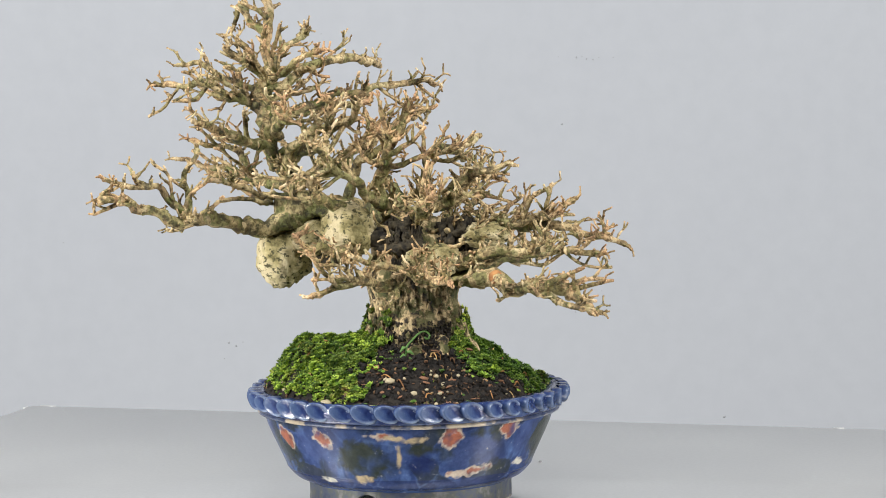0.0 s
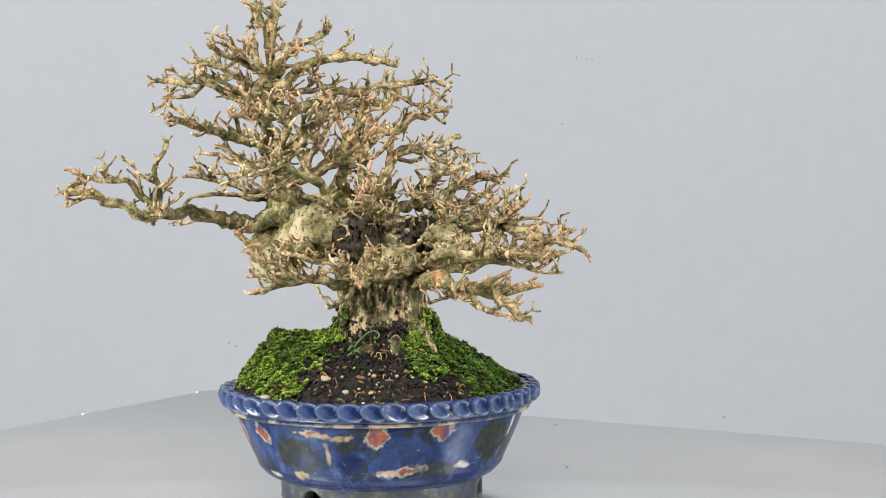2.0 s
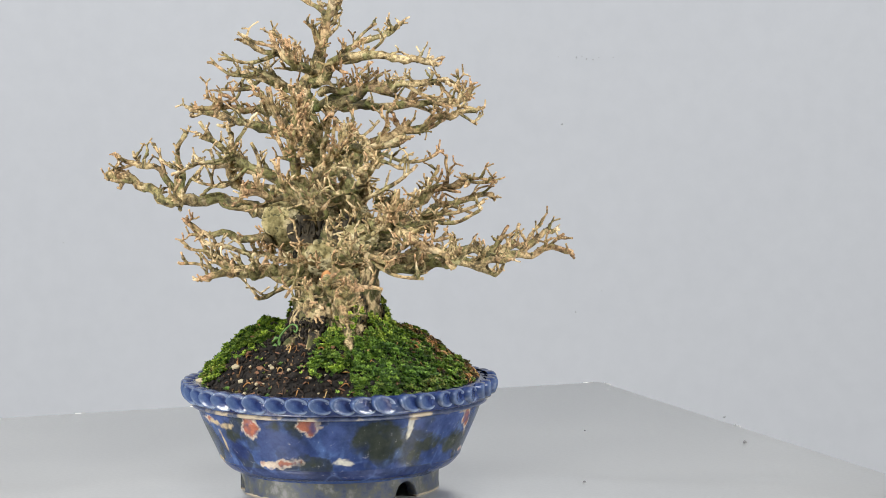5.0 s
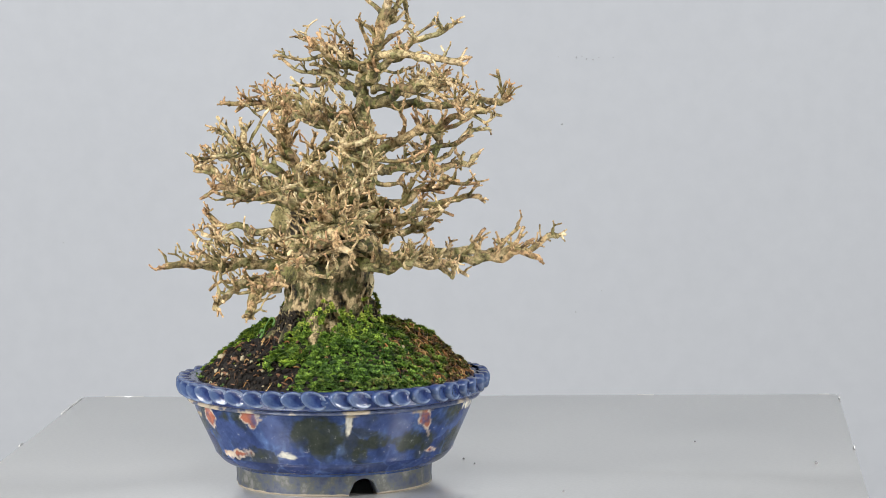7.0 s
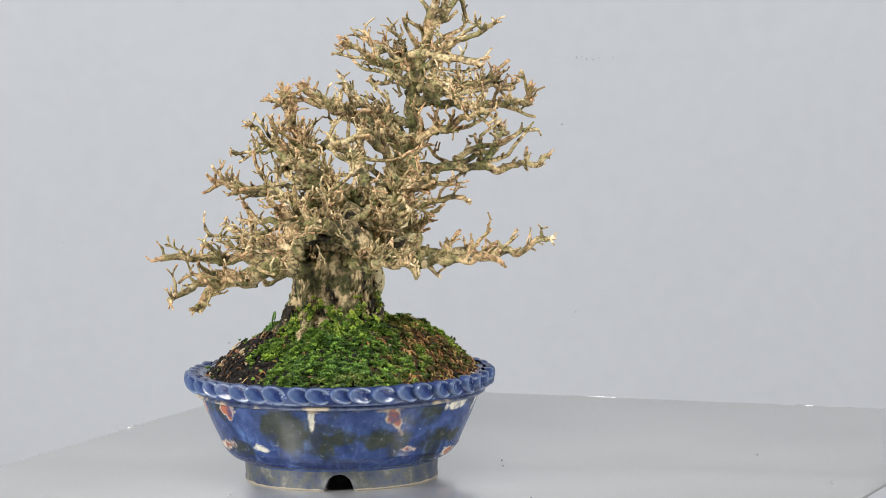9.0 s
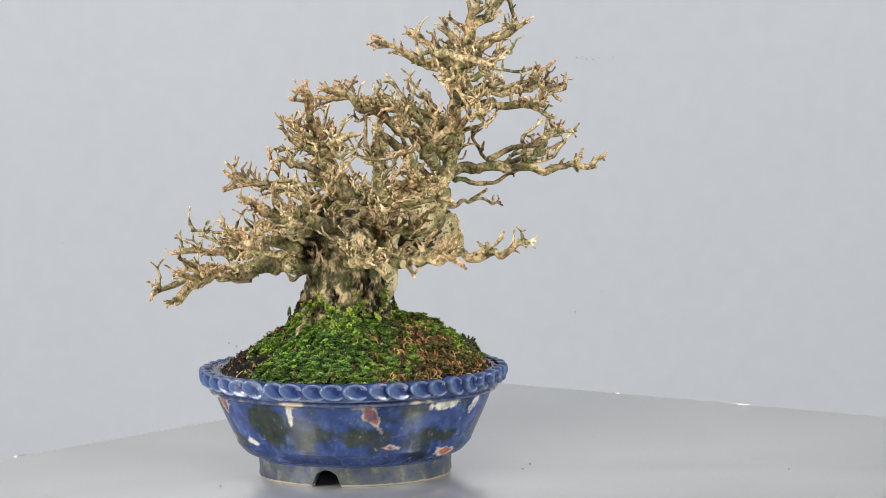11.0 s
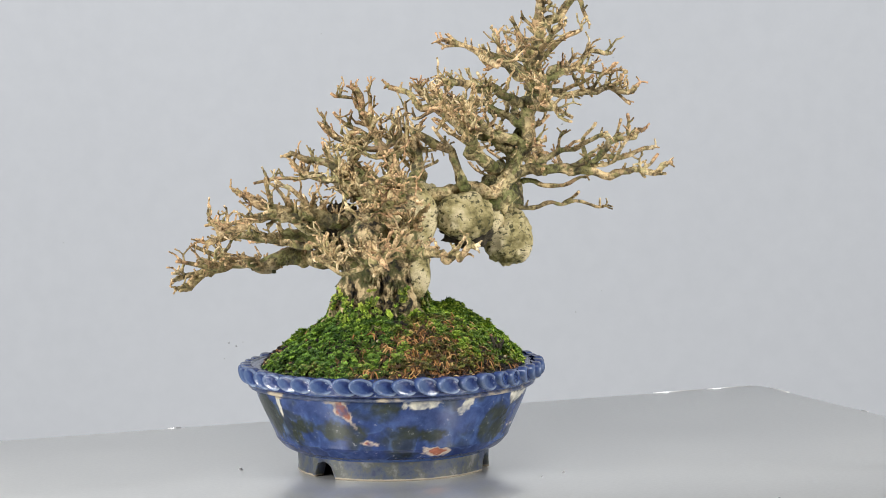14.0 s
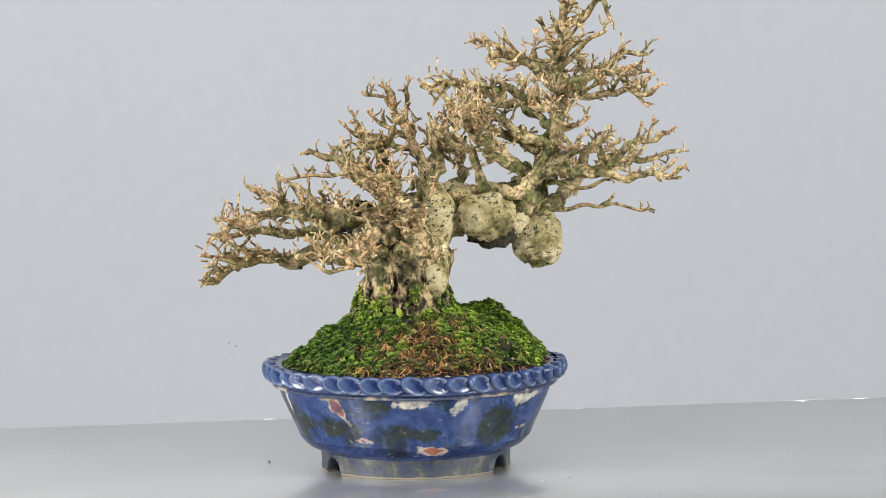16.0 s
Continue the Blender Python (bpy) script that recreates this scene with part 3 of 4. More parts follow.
            c.materials.append(mat)
            c.shade_smooth()
            kinds.append(c)
    for i in range(300):
        while True:
            a, r = rnd.uniform(-math.pi, math.pi), 0.070 * math.sqrt(rnd.uniform(0.12, 1))
            x, y = r * math.cos(a), r * math.sin(a)
            if bare(x, y) > 0.4 or rnd.random() < 0.22:
                break
        q = rnd.random()
        kind = 0 if q < 0.12 else 1 if q < 0.42 else 2
        s = rnd.uniform(0.0007, 0.0016) if kind != 2 else rnd.uniform(0.0009, 0.0022)
        ob = piece(("pebble", "bark_chip", "soil_crumb")[kind], kinds[kind * 5 + rnd.randrange(5)], th)
        flat = (1.0, 0.8, 0.7) if kind != 1 else (2.0, 0.8, 0.35)
        ob.matrix_basis = Matrix.LocRotScale((x, y, mound_z(x, y) - 0.05 + s * 0.4), Euler((rnd.uniform(-0.5, 0.5), rnd.uniform(-0.5, 0.5), rnd.uniform(0, 6.28))),
                                             (s * flat[0], s * flat[1], s * flat[2]))
    for x, y, s, f in ((-0.0085, -0.0560, 0.0023, 1.1), (-0.039, -0.0575, 0.0022, 1.7), (0.003, -0.0600, 0.0018, 1.3)):
        ob = piece("pebble", kinds[1], th, "pale pebble")
        ob.matrix_basis = Matrix.LocRotScale((x, y, mound_z(x, y) - 0.05 + s * 0.3), Euler((0.2, 0.1, 0.4)), (s * f, s, s * 0.7))
    for x, y, s, f in ((-0.0154, -0.0440, 0.0019, 1.6), (0.0447, -0.0357, 0.0016, 1.5), (0.0080, -0.0520, 0.0015, 1.8), (0.0160, -0.0580, 0.0014, 1.7)):
        ob = piece("bark_chip", kinds[6], th, "reddish bark chip")
        ob.matrix_basis = Matrix.LocRotScale((x, y, mound_z(x, y) - 0.05 + s * 0.5), Euler((0.5, 0.2, x * 60)), (s * f, s, s * 0.45))
    return th


# ---- the tree ----
class Wood:
    """Collects knobbly tubes into one mesh."""

    def __init__(self):
        self.verts, self.faces, self.young = [], [], []

    def tube(self, pts, radii, sides, young0, young1, knob=0.12, cap=True):
        n = len(pts)
        t0 = (pts[1] - pts[0]).normalized()
        side = t0.orthogonal().normalized()
        start = len(self.verts)
        for i, (p, r) in enumerate(zip(pts, radii)):
            d = (pts[min(i + 1, n - 1)] - pts[max(i - 1, 0)]).normalized()
            side = (side - d * side.dot(d)).normalized()
            up = d.cross(side)
            y = young0 + (young1 - young0) * i / (n - 1)
            for k in range(sides):
                a = 2 * math.pi * k / sides
                o = side * math.cos(a) + up * math.sin(a)
                q = r
                if knob:
                    s = (p + o * r) / max(r, 0.0012)
                    q *= 1 + knob * (1.6 * noise.noise(s * 0.5) + 0.9 * noise.noise(s * 1.4))
                self.verts.append(p + o * q)
                self.young.append(y)
        for i in range(n - 1):
            for k in range(sides):
                a, b = start + i * sides + k, start + i * sides + (k + 1) % sides
                self.faces.append((a, b, b + sides, a + sides))
        if cap:
            self.verts.append(pts[0] - t0 * radii[0] * 0.6)
            self.young.append(young0)
            for k in range(sides):
                self.faces.append((start + (k + 1) % sides, start + k, len(self.verts) - 1))
            e = start + (n - 1) * sides
            d = (pts[-1] - pts[-2]).normalized()
            self.verts.append(pts[-1] + d * radii[-1] * 0.5)
            self.young.append(young1)
            for k in range(sides):
                self.faces.append((e + k, e + (k + 1) % sides, len(self.verts) - 1))

    def lump(self, centre, size, axis=None, rough=0.1, seg=20):
        """A burl: a rounded swelling of the wood."""
        start = len(self.verts)
        q = Vector((0, 0, 1)).rotation_difference(axis).to_matrix() if axis else Matrix.Identity(3)
        rings = seg // 2
        for j in range(rings + 1):
            b = math.pi * j / rings
            for i in range(seg):
                a = 2 * math.pi * i / seg
                u = Vector((math.sin(b) * math.cos(a), math.sin(b) * math.sin(a), math.cos(b)))
                p = q @ Vector((u.x * size[0], u.y * size[1], u.z * size[2]))
                p *= 1 + rough * (2 * fbm(u + Vector(centre) * 50, 1.1) + (0.7 * fbm(u + Vector(centre) * 50, 4.5) if seg > 20 else 0) - (0.65 * max(0.0, 0.22 - abs(noise.noise(u * 2.6 + Vector(centre) * 90))) / 0.22 if seg > 44 else 0))
                self.verts.append(Vector(centre) + p)
                self.young.append(0.0)
        for j in range(rings):
            for i in range(seg):
                a, b = start + j * seg + i, start + j * seg + (i + 1) % seg
                self.faces.append((a, a + seg, b + seg, b))

    def mesh(self, name, mat):
        return mesh_of(name, self.verts, self.faces, mat, True, [("young", "FLOAT", self.young)])


def spline(pts, step):
    out = []
    for i in range(len(pts) - 1):
        p0, p1, p2, p3 = pts[max(i - 1, 0)], pts[i], pts[i + 1], pts[min(i + 2, len(pts) - 1)]
        m = max(2, int((p2 - p1).length / step))
        for s in range(m):
            t = s / m
            out.append(0.5 * (2 * p1 + (p2 - p0) * t + (2 * p0 - 5 * p1 + 4 * p2 - p3) * t * t + (3 * p1 - p0 - 3 * p2 + p3) * t ** 3))
    return out + [pts[-1]]


def grow(w, rnd, p, d, length, r, level, young):
    """A crooked tapering shoot with opposite side shoots at its nodes, cut back short."""
    n = max(2, int(length / 0.0040))
    pts, radii = [p], [r * 1.15]
    d = d.normalized()
    side = Vector((rnd.uniform(-1, 1), rnd.uniform(-1, 1), rnd.uniform(-0.4, 0.4)))
    for i in range(n):
        kink = Vector((rnd.gauss(0, 1), rnd.gauss(0, 1), rnd.gauss(0, 1))) * 0.30
        d = (d + kink + Vector((0, 0, 0.05))).normalized()
        q = p + d * (length / n)
        thin = max(r * (1 - 0.50 * (i + 1) / n), 0.00048)
        pts += [p.lerp(q, 0.55), q]
        radii += [thin * rnd.uniform(0.82, 0.95), thin * rnd.uniform(1.0, 1.28)]
        p = q
        if level > 0 and rnd.random() < 0.62:
            lat = d.cross(side).normalized()
            for sgn in ((1, -1) if rnd.random() < 0.4 else (rnd.choice((1, -1)),)):
                e = d * rnd.uniform(0.4, 1.0) + lat * sgn * rnd.uniform(0.6, 1.0) + Vector((0, 0, rnd.uniform(-0.1, 0.4)))
                grow(w, rnd, p, e, max(length * rnd.uniform(0.40, 0.75), 0.0042), max(thin * 0.85, 0.00055), level - 1, min(1, young + 0.3))
            side = Vector((rnd.uniform(-1, 1), rnd.uniform(-1, 1), rnd.uniform(-0.4, 0.4)))
    w.tube(pts, radii, 5 if r < 0.0013 else 6, young, min(1, young + 0.45), 0.12)
    if rnd.random() < 0.35:
        w.young[-1] = 2.1


def wobble(line, amount, ends=0.3):
    n = len(line)
    return [p + Vector((noise.noise(p * 85), noise.noise(p * 85 + Vector((7, 0, 0))), noise.noise(p * 85 + Vector((0, 9, 0))))) * amount * (ends if i in (0, n - 1) else 1)
            for i, p in enumerate(line)]


WOODS = []      # places and radii of the wood that shoots and scars sit on


def nearest_wood(p):
    return min(WOODS, key=lambda c: (c[0] - p).length - c[1])


def limb(th, seed, path, r0, r1, tips=(), shoots=0.8, size=0.010, lift=0.25, bare_part=0.2, label=""):
    """One limb along a path of places, with side branches out to the given tips and a crown of cut-back twigs."""
    rnd = random.Random(seed)
    line = wobble(spline([Vector(p) - TRUNK for p in path], 0.0026), 0.0046)
    n = len(line)
    total = sum((line[i + 1] - line[i]).length for i in range(n - 1))
    radii = [0.80 * (r0 + (r1 - r0) * (i / (n - 1)) ** 0.8) * (1 + 0.34 * noise.noise(Vector((i * 0.7, seed, 0)))) for i in range(n)]
    WOODS.extend(zip(line, radii))
    w = Wood()
    w.tube(line, radii, 12, 0.0, 0.65, 0.28)
    for _ in range(int(total / 0.008)):
        i = rnd.randrange(n)
        u = Vector((rnd.gauss(0, 1), rnd.gauss(0, 1), rnd.gauss(0, 1))).normalized()
        k = radii[i] * rnd.uniform(0.35, 0.65)
        w.lump(line[i] + u * radii[i] * 0.75, (k, k * rnd.uniform(0.7, 1.2), k), None, 0.2, 8)
    t = Wood()
    ways = [(line, radii, bare_part)]
    for tip in tips:
        tip = Vector(tip) - TRUNK
        best = min(range(n), key=lambda i: (line[i] - tip).length + 0.35 * max(0.0, i / n) * 0.03)
        i = max(0, best - 2 - int(0.7 * (line[best] - tip).length / 0.0033))
        a = line[i]
        gap = tip - a
        mid = a.lerp(tip, 0.5) + Vector((rnd.gauss(0, 1), rnd.gauss(0, 1), rnd.gauss(-0.3, 0.8))) * gap.length * 0.10
        twig = wobble(spline([a, mid, tip], 0.003), 0.0022, 0.1)
        rr = min(radii[i] * 0.6, 0.0011 + gap.length * 0.022)
        rs = [max(rr * (1 - 0.5 * k / (len(twig) - 1)), 0.0008) * (1.15 if k % 2 else 0.93) for k in range(len(twig))]
        t.tube(twig, rs, 6, 0.15, 0.95, 0.16)
        t.young[-1] = 2.0
        ways.append((twig, rs, 0.2))
    for line_, rs, skip in ways:
        m = len(line_)
        span = sum((line_[i + 1] - line_[i]).length for i in range(m - 1))
        count = int(round(span / 0.0070 * shoots))
        for k in range(count):
            s = skip + (1 - skip) * (k + rnd.random()) / count
            i = min(int(s * (m - 1)), m - 2)
            d = (line_[i + 1] - line_[i]).normalized()
            a = rnd.uniform(0, 2 * math.pi)
            side = d.orthogonal().normalized()
            out = side * math.cos(a) + d.cross(side) * math.sin(a)
            if out.z < -0.25:
                out.z *= -0.6
            e = out + d * rnd.uniform(0.1, 0.8) + Vector((0, 0, lift))
            ln = size * rnd.uniform(0.42, 1.02)
            grow(t, rnd, line_[i], e, ln, min(max(rs[i] * 0.70, 0.0010), 0.0017) * rnd.uniform(0.80, 1.15), 1 if ln > 0.006 else 0, 0.32)
    grow(t, rnd, line[-1], line[-1] - line[-3], size * 0.5, min(r1, 0.0015), 1, 0.7)
    ob = piece("branch", w.mesh("branch", BARK), th, label)
    piece("twig_crown", t.mesh("twig_crown", BARK), ob, "pale tan twigs cut back short", "stuff")
    return ob


def stubs(th, seed, centre, size, count, length=0.008, low=-0.3):
    """Short cut shoots that crowd the old wood."""
    rnd = random.Random(seed)
    t = Wood()
    for _ in range(count):
        u = Vector((rnd.gauss(0, 1), rnd.gauss(0, 1), rnd.gauss(0, 1))).normalized()
        if u.z < low:
            u.z = -u.z
        p = Vector(centre) - TRUNK + Vector((u.x * size[0], u.y * size[1], u.z * size[2]))
        c, r = nearest_wood(p)
        gap = p - c
        if gap.length > r + 0.001:
            p = c + gap.normalized() * r
        grow(t, rnd, p - u * 0.002, u + Vector((rnd.uniform(-0.6, 0.6), rnd.uniform(-0.6, 0.6), rnd.uniform(-0.2, 0.6))), length * rnd.uniform(0.6, 1.3), rnd.uniform(0.0008, 0.0017), 1, rnd.uniform(0.1, 0.6))
    piece("twig_tangle", t.mesh("twig_tangle", BARK), th, "short cut stubs crowding the old wood", "stuff")


def bonsai_tree():
    th = thing("bonsai_tree", TRUNK + Vector((0, 0, 0.075)), "leafless bonsai tree with thick burled trunk and short pruned twigs", "tree")
    sub = Vector((0, 0, 0.075))
    build_tree(th)
    for ob in th.children:
        ob.location = -sub
    return th


def build_tree(th):
    # trunk with its root flare
    w = Wood()
    line = spline([Vector(p) - TRUNK for p in ((-0.006, -0.052, 0.058), (-0.0075, -0.052, 0.083), (-0.0095, -0.052, 0.100), (-0.010, -0.050, 0.120), (-0.014, -0.047, 0.140))], 0.003)
    rad = [float(np.interp(i / (len(line) - 1), [0, 0.2, 0.36, 0.5, 0.66, 0.85, 1], (0.030, 0.0235, 0.0200, 0.0186, 0.0215, 0.020, 0.010))) for i in range(len(line))]
    w.tube(line, rad, 36, 0, 0, 0.20)
    WOODS.extend(zip(line, [r * 0.9 for r in rad]))
    rnd = random.Random(21)
    for k in range(13):
        a = k * 0.483 + rnd.uniform(-0.15, 0.15)
        d = Vector((math.cos(a), math.sin(a), 0))
        root = wobble(spline([d * 0.0135 + Vector((-0.004, 0, 0.104)), d * 0.0205 + Vector((-0.003, 0, 0.086)), d * rnd.uniform(0.026, 0.032) + Vector((-0.002, 0, 0.068))], 0.003), 0.004)
        w.tube(root, [rnd.uniform(0.003, 0.0055) for _ in root], 9, 0, 0, 0.25)
    for _ in range(1000):
        a, z = rnd.uniform(0, 6.283), rnd.uniform(0.070, 0.119)
        flute = 0.0022 * noise.noise(Vector((math.cos(a) * 3.2, math.sin(a) * 3.2, z * 22)))
        r = float(np.interp(z, [0.070, 0.080, 0.088, 0.1, 0.112], [0.0280, 0.0245, 0.0214, 0.0190, 0.0188])) + flute
        lean = Vector((rnd.gauss(0, 0.2), rnd.gauss(0, 0.2), 1)).normalized()
        w.lump(Vector((r * math.cos(a) - 0.004, r * math.sin(a), z)), (rnd.uniform(0.0006, 0.0019), rnd.uniform(0.0006, 0.0019), rnd.uniform(0.0014, 0.0062)), lean, 0.45, 8)
    piece("trunk", w.mesh("trunk", TRUNK_BARK), th, "rough mossy trunk base with root flare")
    crust = Wood()
    for _ in range(900):
        a, z = rnd.uniform(0, 6.283), 0.068 + 0.022 * rnd.random() ** 1.6
        r = float(np.interp(z, [0.068, 0.076, 0.084, 0.096], [0.0315, 0.0272, 0.0240, 0.0212])) + rnd.uniform(-0.0008, 0.0008)
        crust.lump(Vector((r * math.cos(a) - 0.003, r * math.sin(a), z)), [rnd.uniform(0.0004, 0.0012) for _ in range(3)], None, 0.5, 6)
    for _ in range(760):
        a, z = radians(rnd.uniform(-128, -52)), 0.070 + 0.020 * rnd.random() ** 1.5
        r = float(np.interp(z, [0.068, 0.076, 0.084, 0.100], [0.0330, 0.0290, 0.0254, 0.0208])) + rnd.uniform(-0.001, 0.001)
        crust.lump(Vector((r * math.cos(a) - 0.003, r * math.sin(a), z)), [rnd.uniform(0.0004, 0.0012) for _ in range(3)], None, 0.5, 6)
    piece("soil_crust", crust.mesh("soil_crust", CRUST), th, "dark soil crust on the trunk foot", "stuff")
    # moss that climbs the trunk foot
    verts, faces, dry = [], [], []
    for _ in range(4400):
        a, z = rnd.uniform(0, 6.283), 0.066 + 0.030 * rnd.random() ** 1.7
        ang = (math.degrees(a) + 180) % 360 - 180
        patchy = fbm((math.cos(a) * 0.03, math.sin(a) * 0.03, z), 95.0)
        if (-115 < ang < -50 and z > 0.070) or patchy < (z - 0.080) * 20 - 0.16:
            continue
        r = float(np.interp(z, [0.066, 0.076, 0.084, 0.096], [0.0335, 0.0288, 0.0258, 0.0226])) + 0.0010 * rnd.random()
        out = Vector((math.cos(a), math.sin(a), 0))
        base = out * r + Vector((-0.003, 0, z))
        start, size = len(verts), rnd.uniform(0.0009, 0.0018)
        up = (out + Vector((0, 0, 0.8))).normalized()
        side = up.orthogonal().normalized()
        other = up.cross(side)
        verts.append(base - up * 0.0006)
        for k in range(5):
            q = 6.283 * k / 5 + a * 7
            o = side * math.cos(q) + other * math.sin(q)
            lat, j = up.cross(o), len(verts)
            mid = base + o * size * 0.55 + up * size * rnd.uniform(0.4, 0.8)
            verts += [mid + lat * size * 0.42, mid - lat * size * 0.42, base + o * size * 0.95 + up * size * rnd.uniform(0.4, 1.2)]
            faces += [(start, j + 1, j), (j, j + 1, j + 2)]
        dry += [min(max((z - 0.082) * 25 + rnd.uniform(-0.3, 0.3), 0), 0.6)] * (len(verts) - start)
    piece("climbing_moss", mesh_of("climbing_moss", verts, faces, MOSS, False, [("dry", "FLOAT", dry)]), th, "dark green moss climbing the trunk foot", "stuff")

    def burl(c, size, rough=0.08, mat=PALE_BARK, axis=None):
        b = Wood()
        b.lump(Vector(c) - TRUNK, size, axis, rough, 72 if mat is PALE_BARK else 44)
        WOODS.append((Vector(c) - TRUNK, min(size)))
        piece("burl", b.mesh("burl", mat), th, "dark lump for hollow deadwood and the shade under a burl" if mat is DEADWOOD_SHADE else "smooth pale swelling of the trunk" if mat is PALE_BARK else "knobbly old wood")

    burl((-0.0742, -0.0265, 0.1182), (0.0136, 0.0138, 0.0150), 0.09)
    burl((-0.044, -0.026, 0.1315), (0.0165, 0.0138, 0.0128), 0.075)
    burl((-0.060, -0.030, 0.128), (0.0110, 0.0110, 0.0105), 0.08)
    burl((-0.0405, -0.061, 0.1340), (0.0135, 0.0130, 0.0150), 0.08)
    strip = Wood()
    path = spline([Vector(p) - TRUNK for p in ((-0.014, -0.040, 0.086), (-0.0175, -0.0345, 0.100), (-0.017, -0.036, 0.115), (-0.021, -0.034, 0.132), (-0.018, -0.037, 0.148))], 0.002)
    strip.tube(path, [float(np.interp(i / (len(path) - 1), [0, 0.25, 0.45, 0.7, 1], (0.0060, 0.0080, 0.0080, 0.0100, 0.0055))) for i in range(len(path))], 26, 0, 0, 0.12)
    piece("pale_strip", strip.mesh("pale_strip", PALE_BARK), th, "smooth pale live strip of trunk")
    burl((0.000, -0.066, 0.119), (0.0150, 0.0100, 0.0095), 0.12)
    burl((0.026, -0.062, 0.1310), (0.0120, 0.0070, 0.0065), 0.12)
    burl((0.000, -0.044, 0.1250), (0.0220, 0.0170, 0.0130), 0.14, TRUNK_BARK)
    burl((-0.016, -0.0625, 0.1310), (0.0120, 0.0065, 0.0075), 0.42, DEADWOOD_SHADE)
    burl((0.013, -0.0575, 0.1310), (0.0110, 0.0070, 0.0072), 0.42, DEADWOOD_SHADE)
    burl((-0.067, -0.028, 0.141), (0.0100, 0.0100, 0.0120), 0.18, BARK)
    burl((-0.050, -0.034, 0.1425), (0.0048, 0.0052, 0.0130), 0.22, BARK, Vector((1, -0.3, -0.12)))
    # shade and dark bark beneath the pale burl, built in as a dark lump
    burl((-0.0500, -0.0285, 0.1218), (0.0140, 0.0092, 0.0058), 0.3, DEADWOOD_SHADE)
    splinters = Wood()
    for x, y, z in ((-0.016, -0.0625, 0.131), (0.013, -0.0575, 0.131)):
        for _ in range(150):
            u = Vector((rnd.gauss(0, 1), rnd.gauss(-0.4, 1), rnd.gauss(0, 1))).normalized()
            p = Vector((x + u.x * 0.0115, y + u.y * 0.0066, z + u.z * 0.0074)) - TRUNK
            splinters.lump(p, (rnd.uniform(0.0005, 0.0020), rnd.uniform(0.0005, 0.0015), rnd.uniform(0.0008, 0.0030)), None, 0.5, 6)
    piece("rotten_wood", splinters.mesh("rotten_wood", DEADWOOD_SHADE), th, "crumbling dark rotten wood", "stuff")
    L = lambda *a, **k: limb(th, *a, **k)
    # the upright line and apex
    L(1, ((-0.062, -0.030, 0.138), (-0.0745, -0.0175, 0.158), (-0.080, -0.0150, 0.178), (-0.0862, -0.0185, 0.1945), (-0.0824, -0.0132, 0.2128), (-0.0816, -0.0100, 0.2280), (-0.0820, -0.0080, 0.2406), (-0.0840, -0.0055, 0.2550)), 0.0066, 0.0026,
      ((-0.081, -0.022, 0.234), (-0.088, 0.006, 0.238), (-0.074, -0.021, 0.235), (-0.097, 0.008, 0.229), (-0.095, -0.015, 0.246), (-0.080, 0.002, 0.247)), 0.7, 0.009, 0.3, 0.2)
    L(2, ((-0.081, -0.012, 0.210), (-0.072, 0.008, 0.222), (-0.065, 0.0255, 0.230)), 0.0028, 0.0016, ((-0.041, 0.002, 0.227), (-0.0604, 0.0237, 0.2316), (-0.075, 0.020, 0.232)))
    L(3, ((-0.082, -0.012, 0.205), (-0.070, -0.036, 0.212), (-0.054, -0.050, 0.222)), 0.0032, 0.0017,
      ((-0.052, -0.052, 0.218), (-0.054, -0.050, 0.226), (-0.081, -0.043, 0.228), (-0.093, -0.050, 0.227), (-0.0725, -0.042, 0.214)))
    L(4, ((-0.081, -0.013, 0.205), (-0.092, -0.028, 0.214), (-0.100, -0.046, 0.224)), 0.0028, 0.0016, ((-0.095, -0.033, 0.229), (-0.100, -0.063, 0.215), (-0.104, -0.030, 0.222)))
    L(5, ((-0.081, -0.012, 0.200), (-0.100, -0.006, 0.207), (-0.115, -0.006, 0.214), (-0.124, -0.003, 0.215)), 0.0028, 0.0014, ((-0.115, -0.006, 0.220), (-0.121, 0.017, 0.205)))
    # upper tier
    L(6, ((-0.081, -0.014, 0.200), (-0.060, -0.016, 0.214), (-0.045, -0.009, 0.2165), (-0.033, 0.006, 0.2145), (-0.026, 0.022, 0.212)), 0.0036, 0.0022,
      ((-0.025, 0.027, 0.215), (-0.035, 0.028, 0.215), (-0.050, -0.016, 0.208)), 0.45, 0.008, 0.1)
    L(7, ((-0.080, -0.015, 0.188), (-0.097, -0.022, 0.199), (-0.115, -0.030, 0.205), (-0.137, -0.029, 0.206)), 0.0038, 0.0017,
      ((-0.140, -0.032, 0.190), (-0.121, -0.057, 0.213), (-0.109, -0.042, 0.210), (-0.127, -0.045, 0.198), (-0.118, -0.020, 0.214)))
    L(8, ((-0.076, -0.018, 0.166), (-0.092, -0.034, 0.178), (-0.106, -0.058, 0.186), (-0.115, -0.071, 0.190)), 0.0044, 0.0018,
      ((-0.106, -0.061, 0.181), (-0.113, -0.073, 0.186), (-0.092, -0.043, 0.193), (-0.109, -0.032, 0.181), (-0.120, -0.060, 0.196)))
    L(9, ((-0.079, -0.012, 0.190), (-0.062, 0.016, 0.1885), (-0.052, 0.038, 0.190), (-0.033, 0.049, 0.197)), 0.0036, 0.0017,
      ((-0.052, 0.050, 0.183), (-0.0587, 0.043, 0.1848), (-0.032, 0.049, 0.193), (-0.035, 0.049, 0.202), (-0.036, 0.044, 0.208), (-0.045, 0.030, 0.200)))
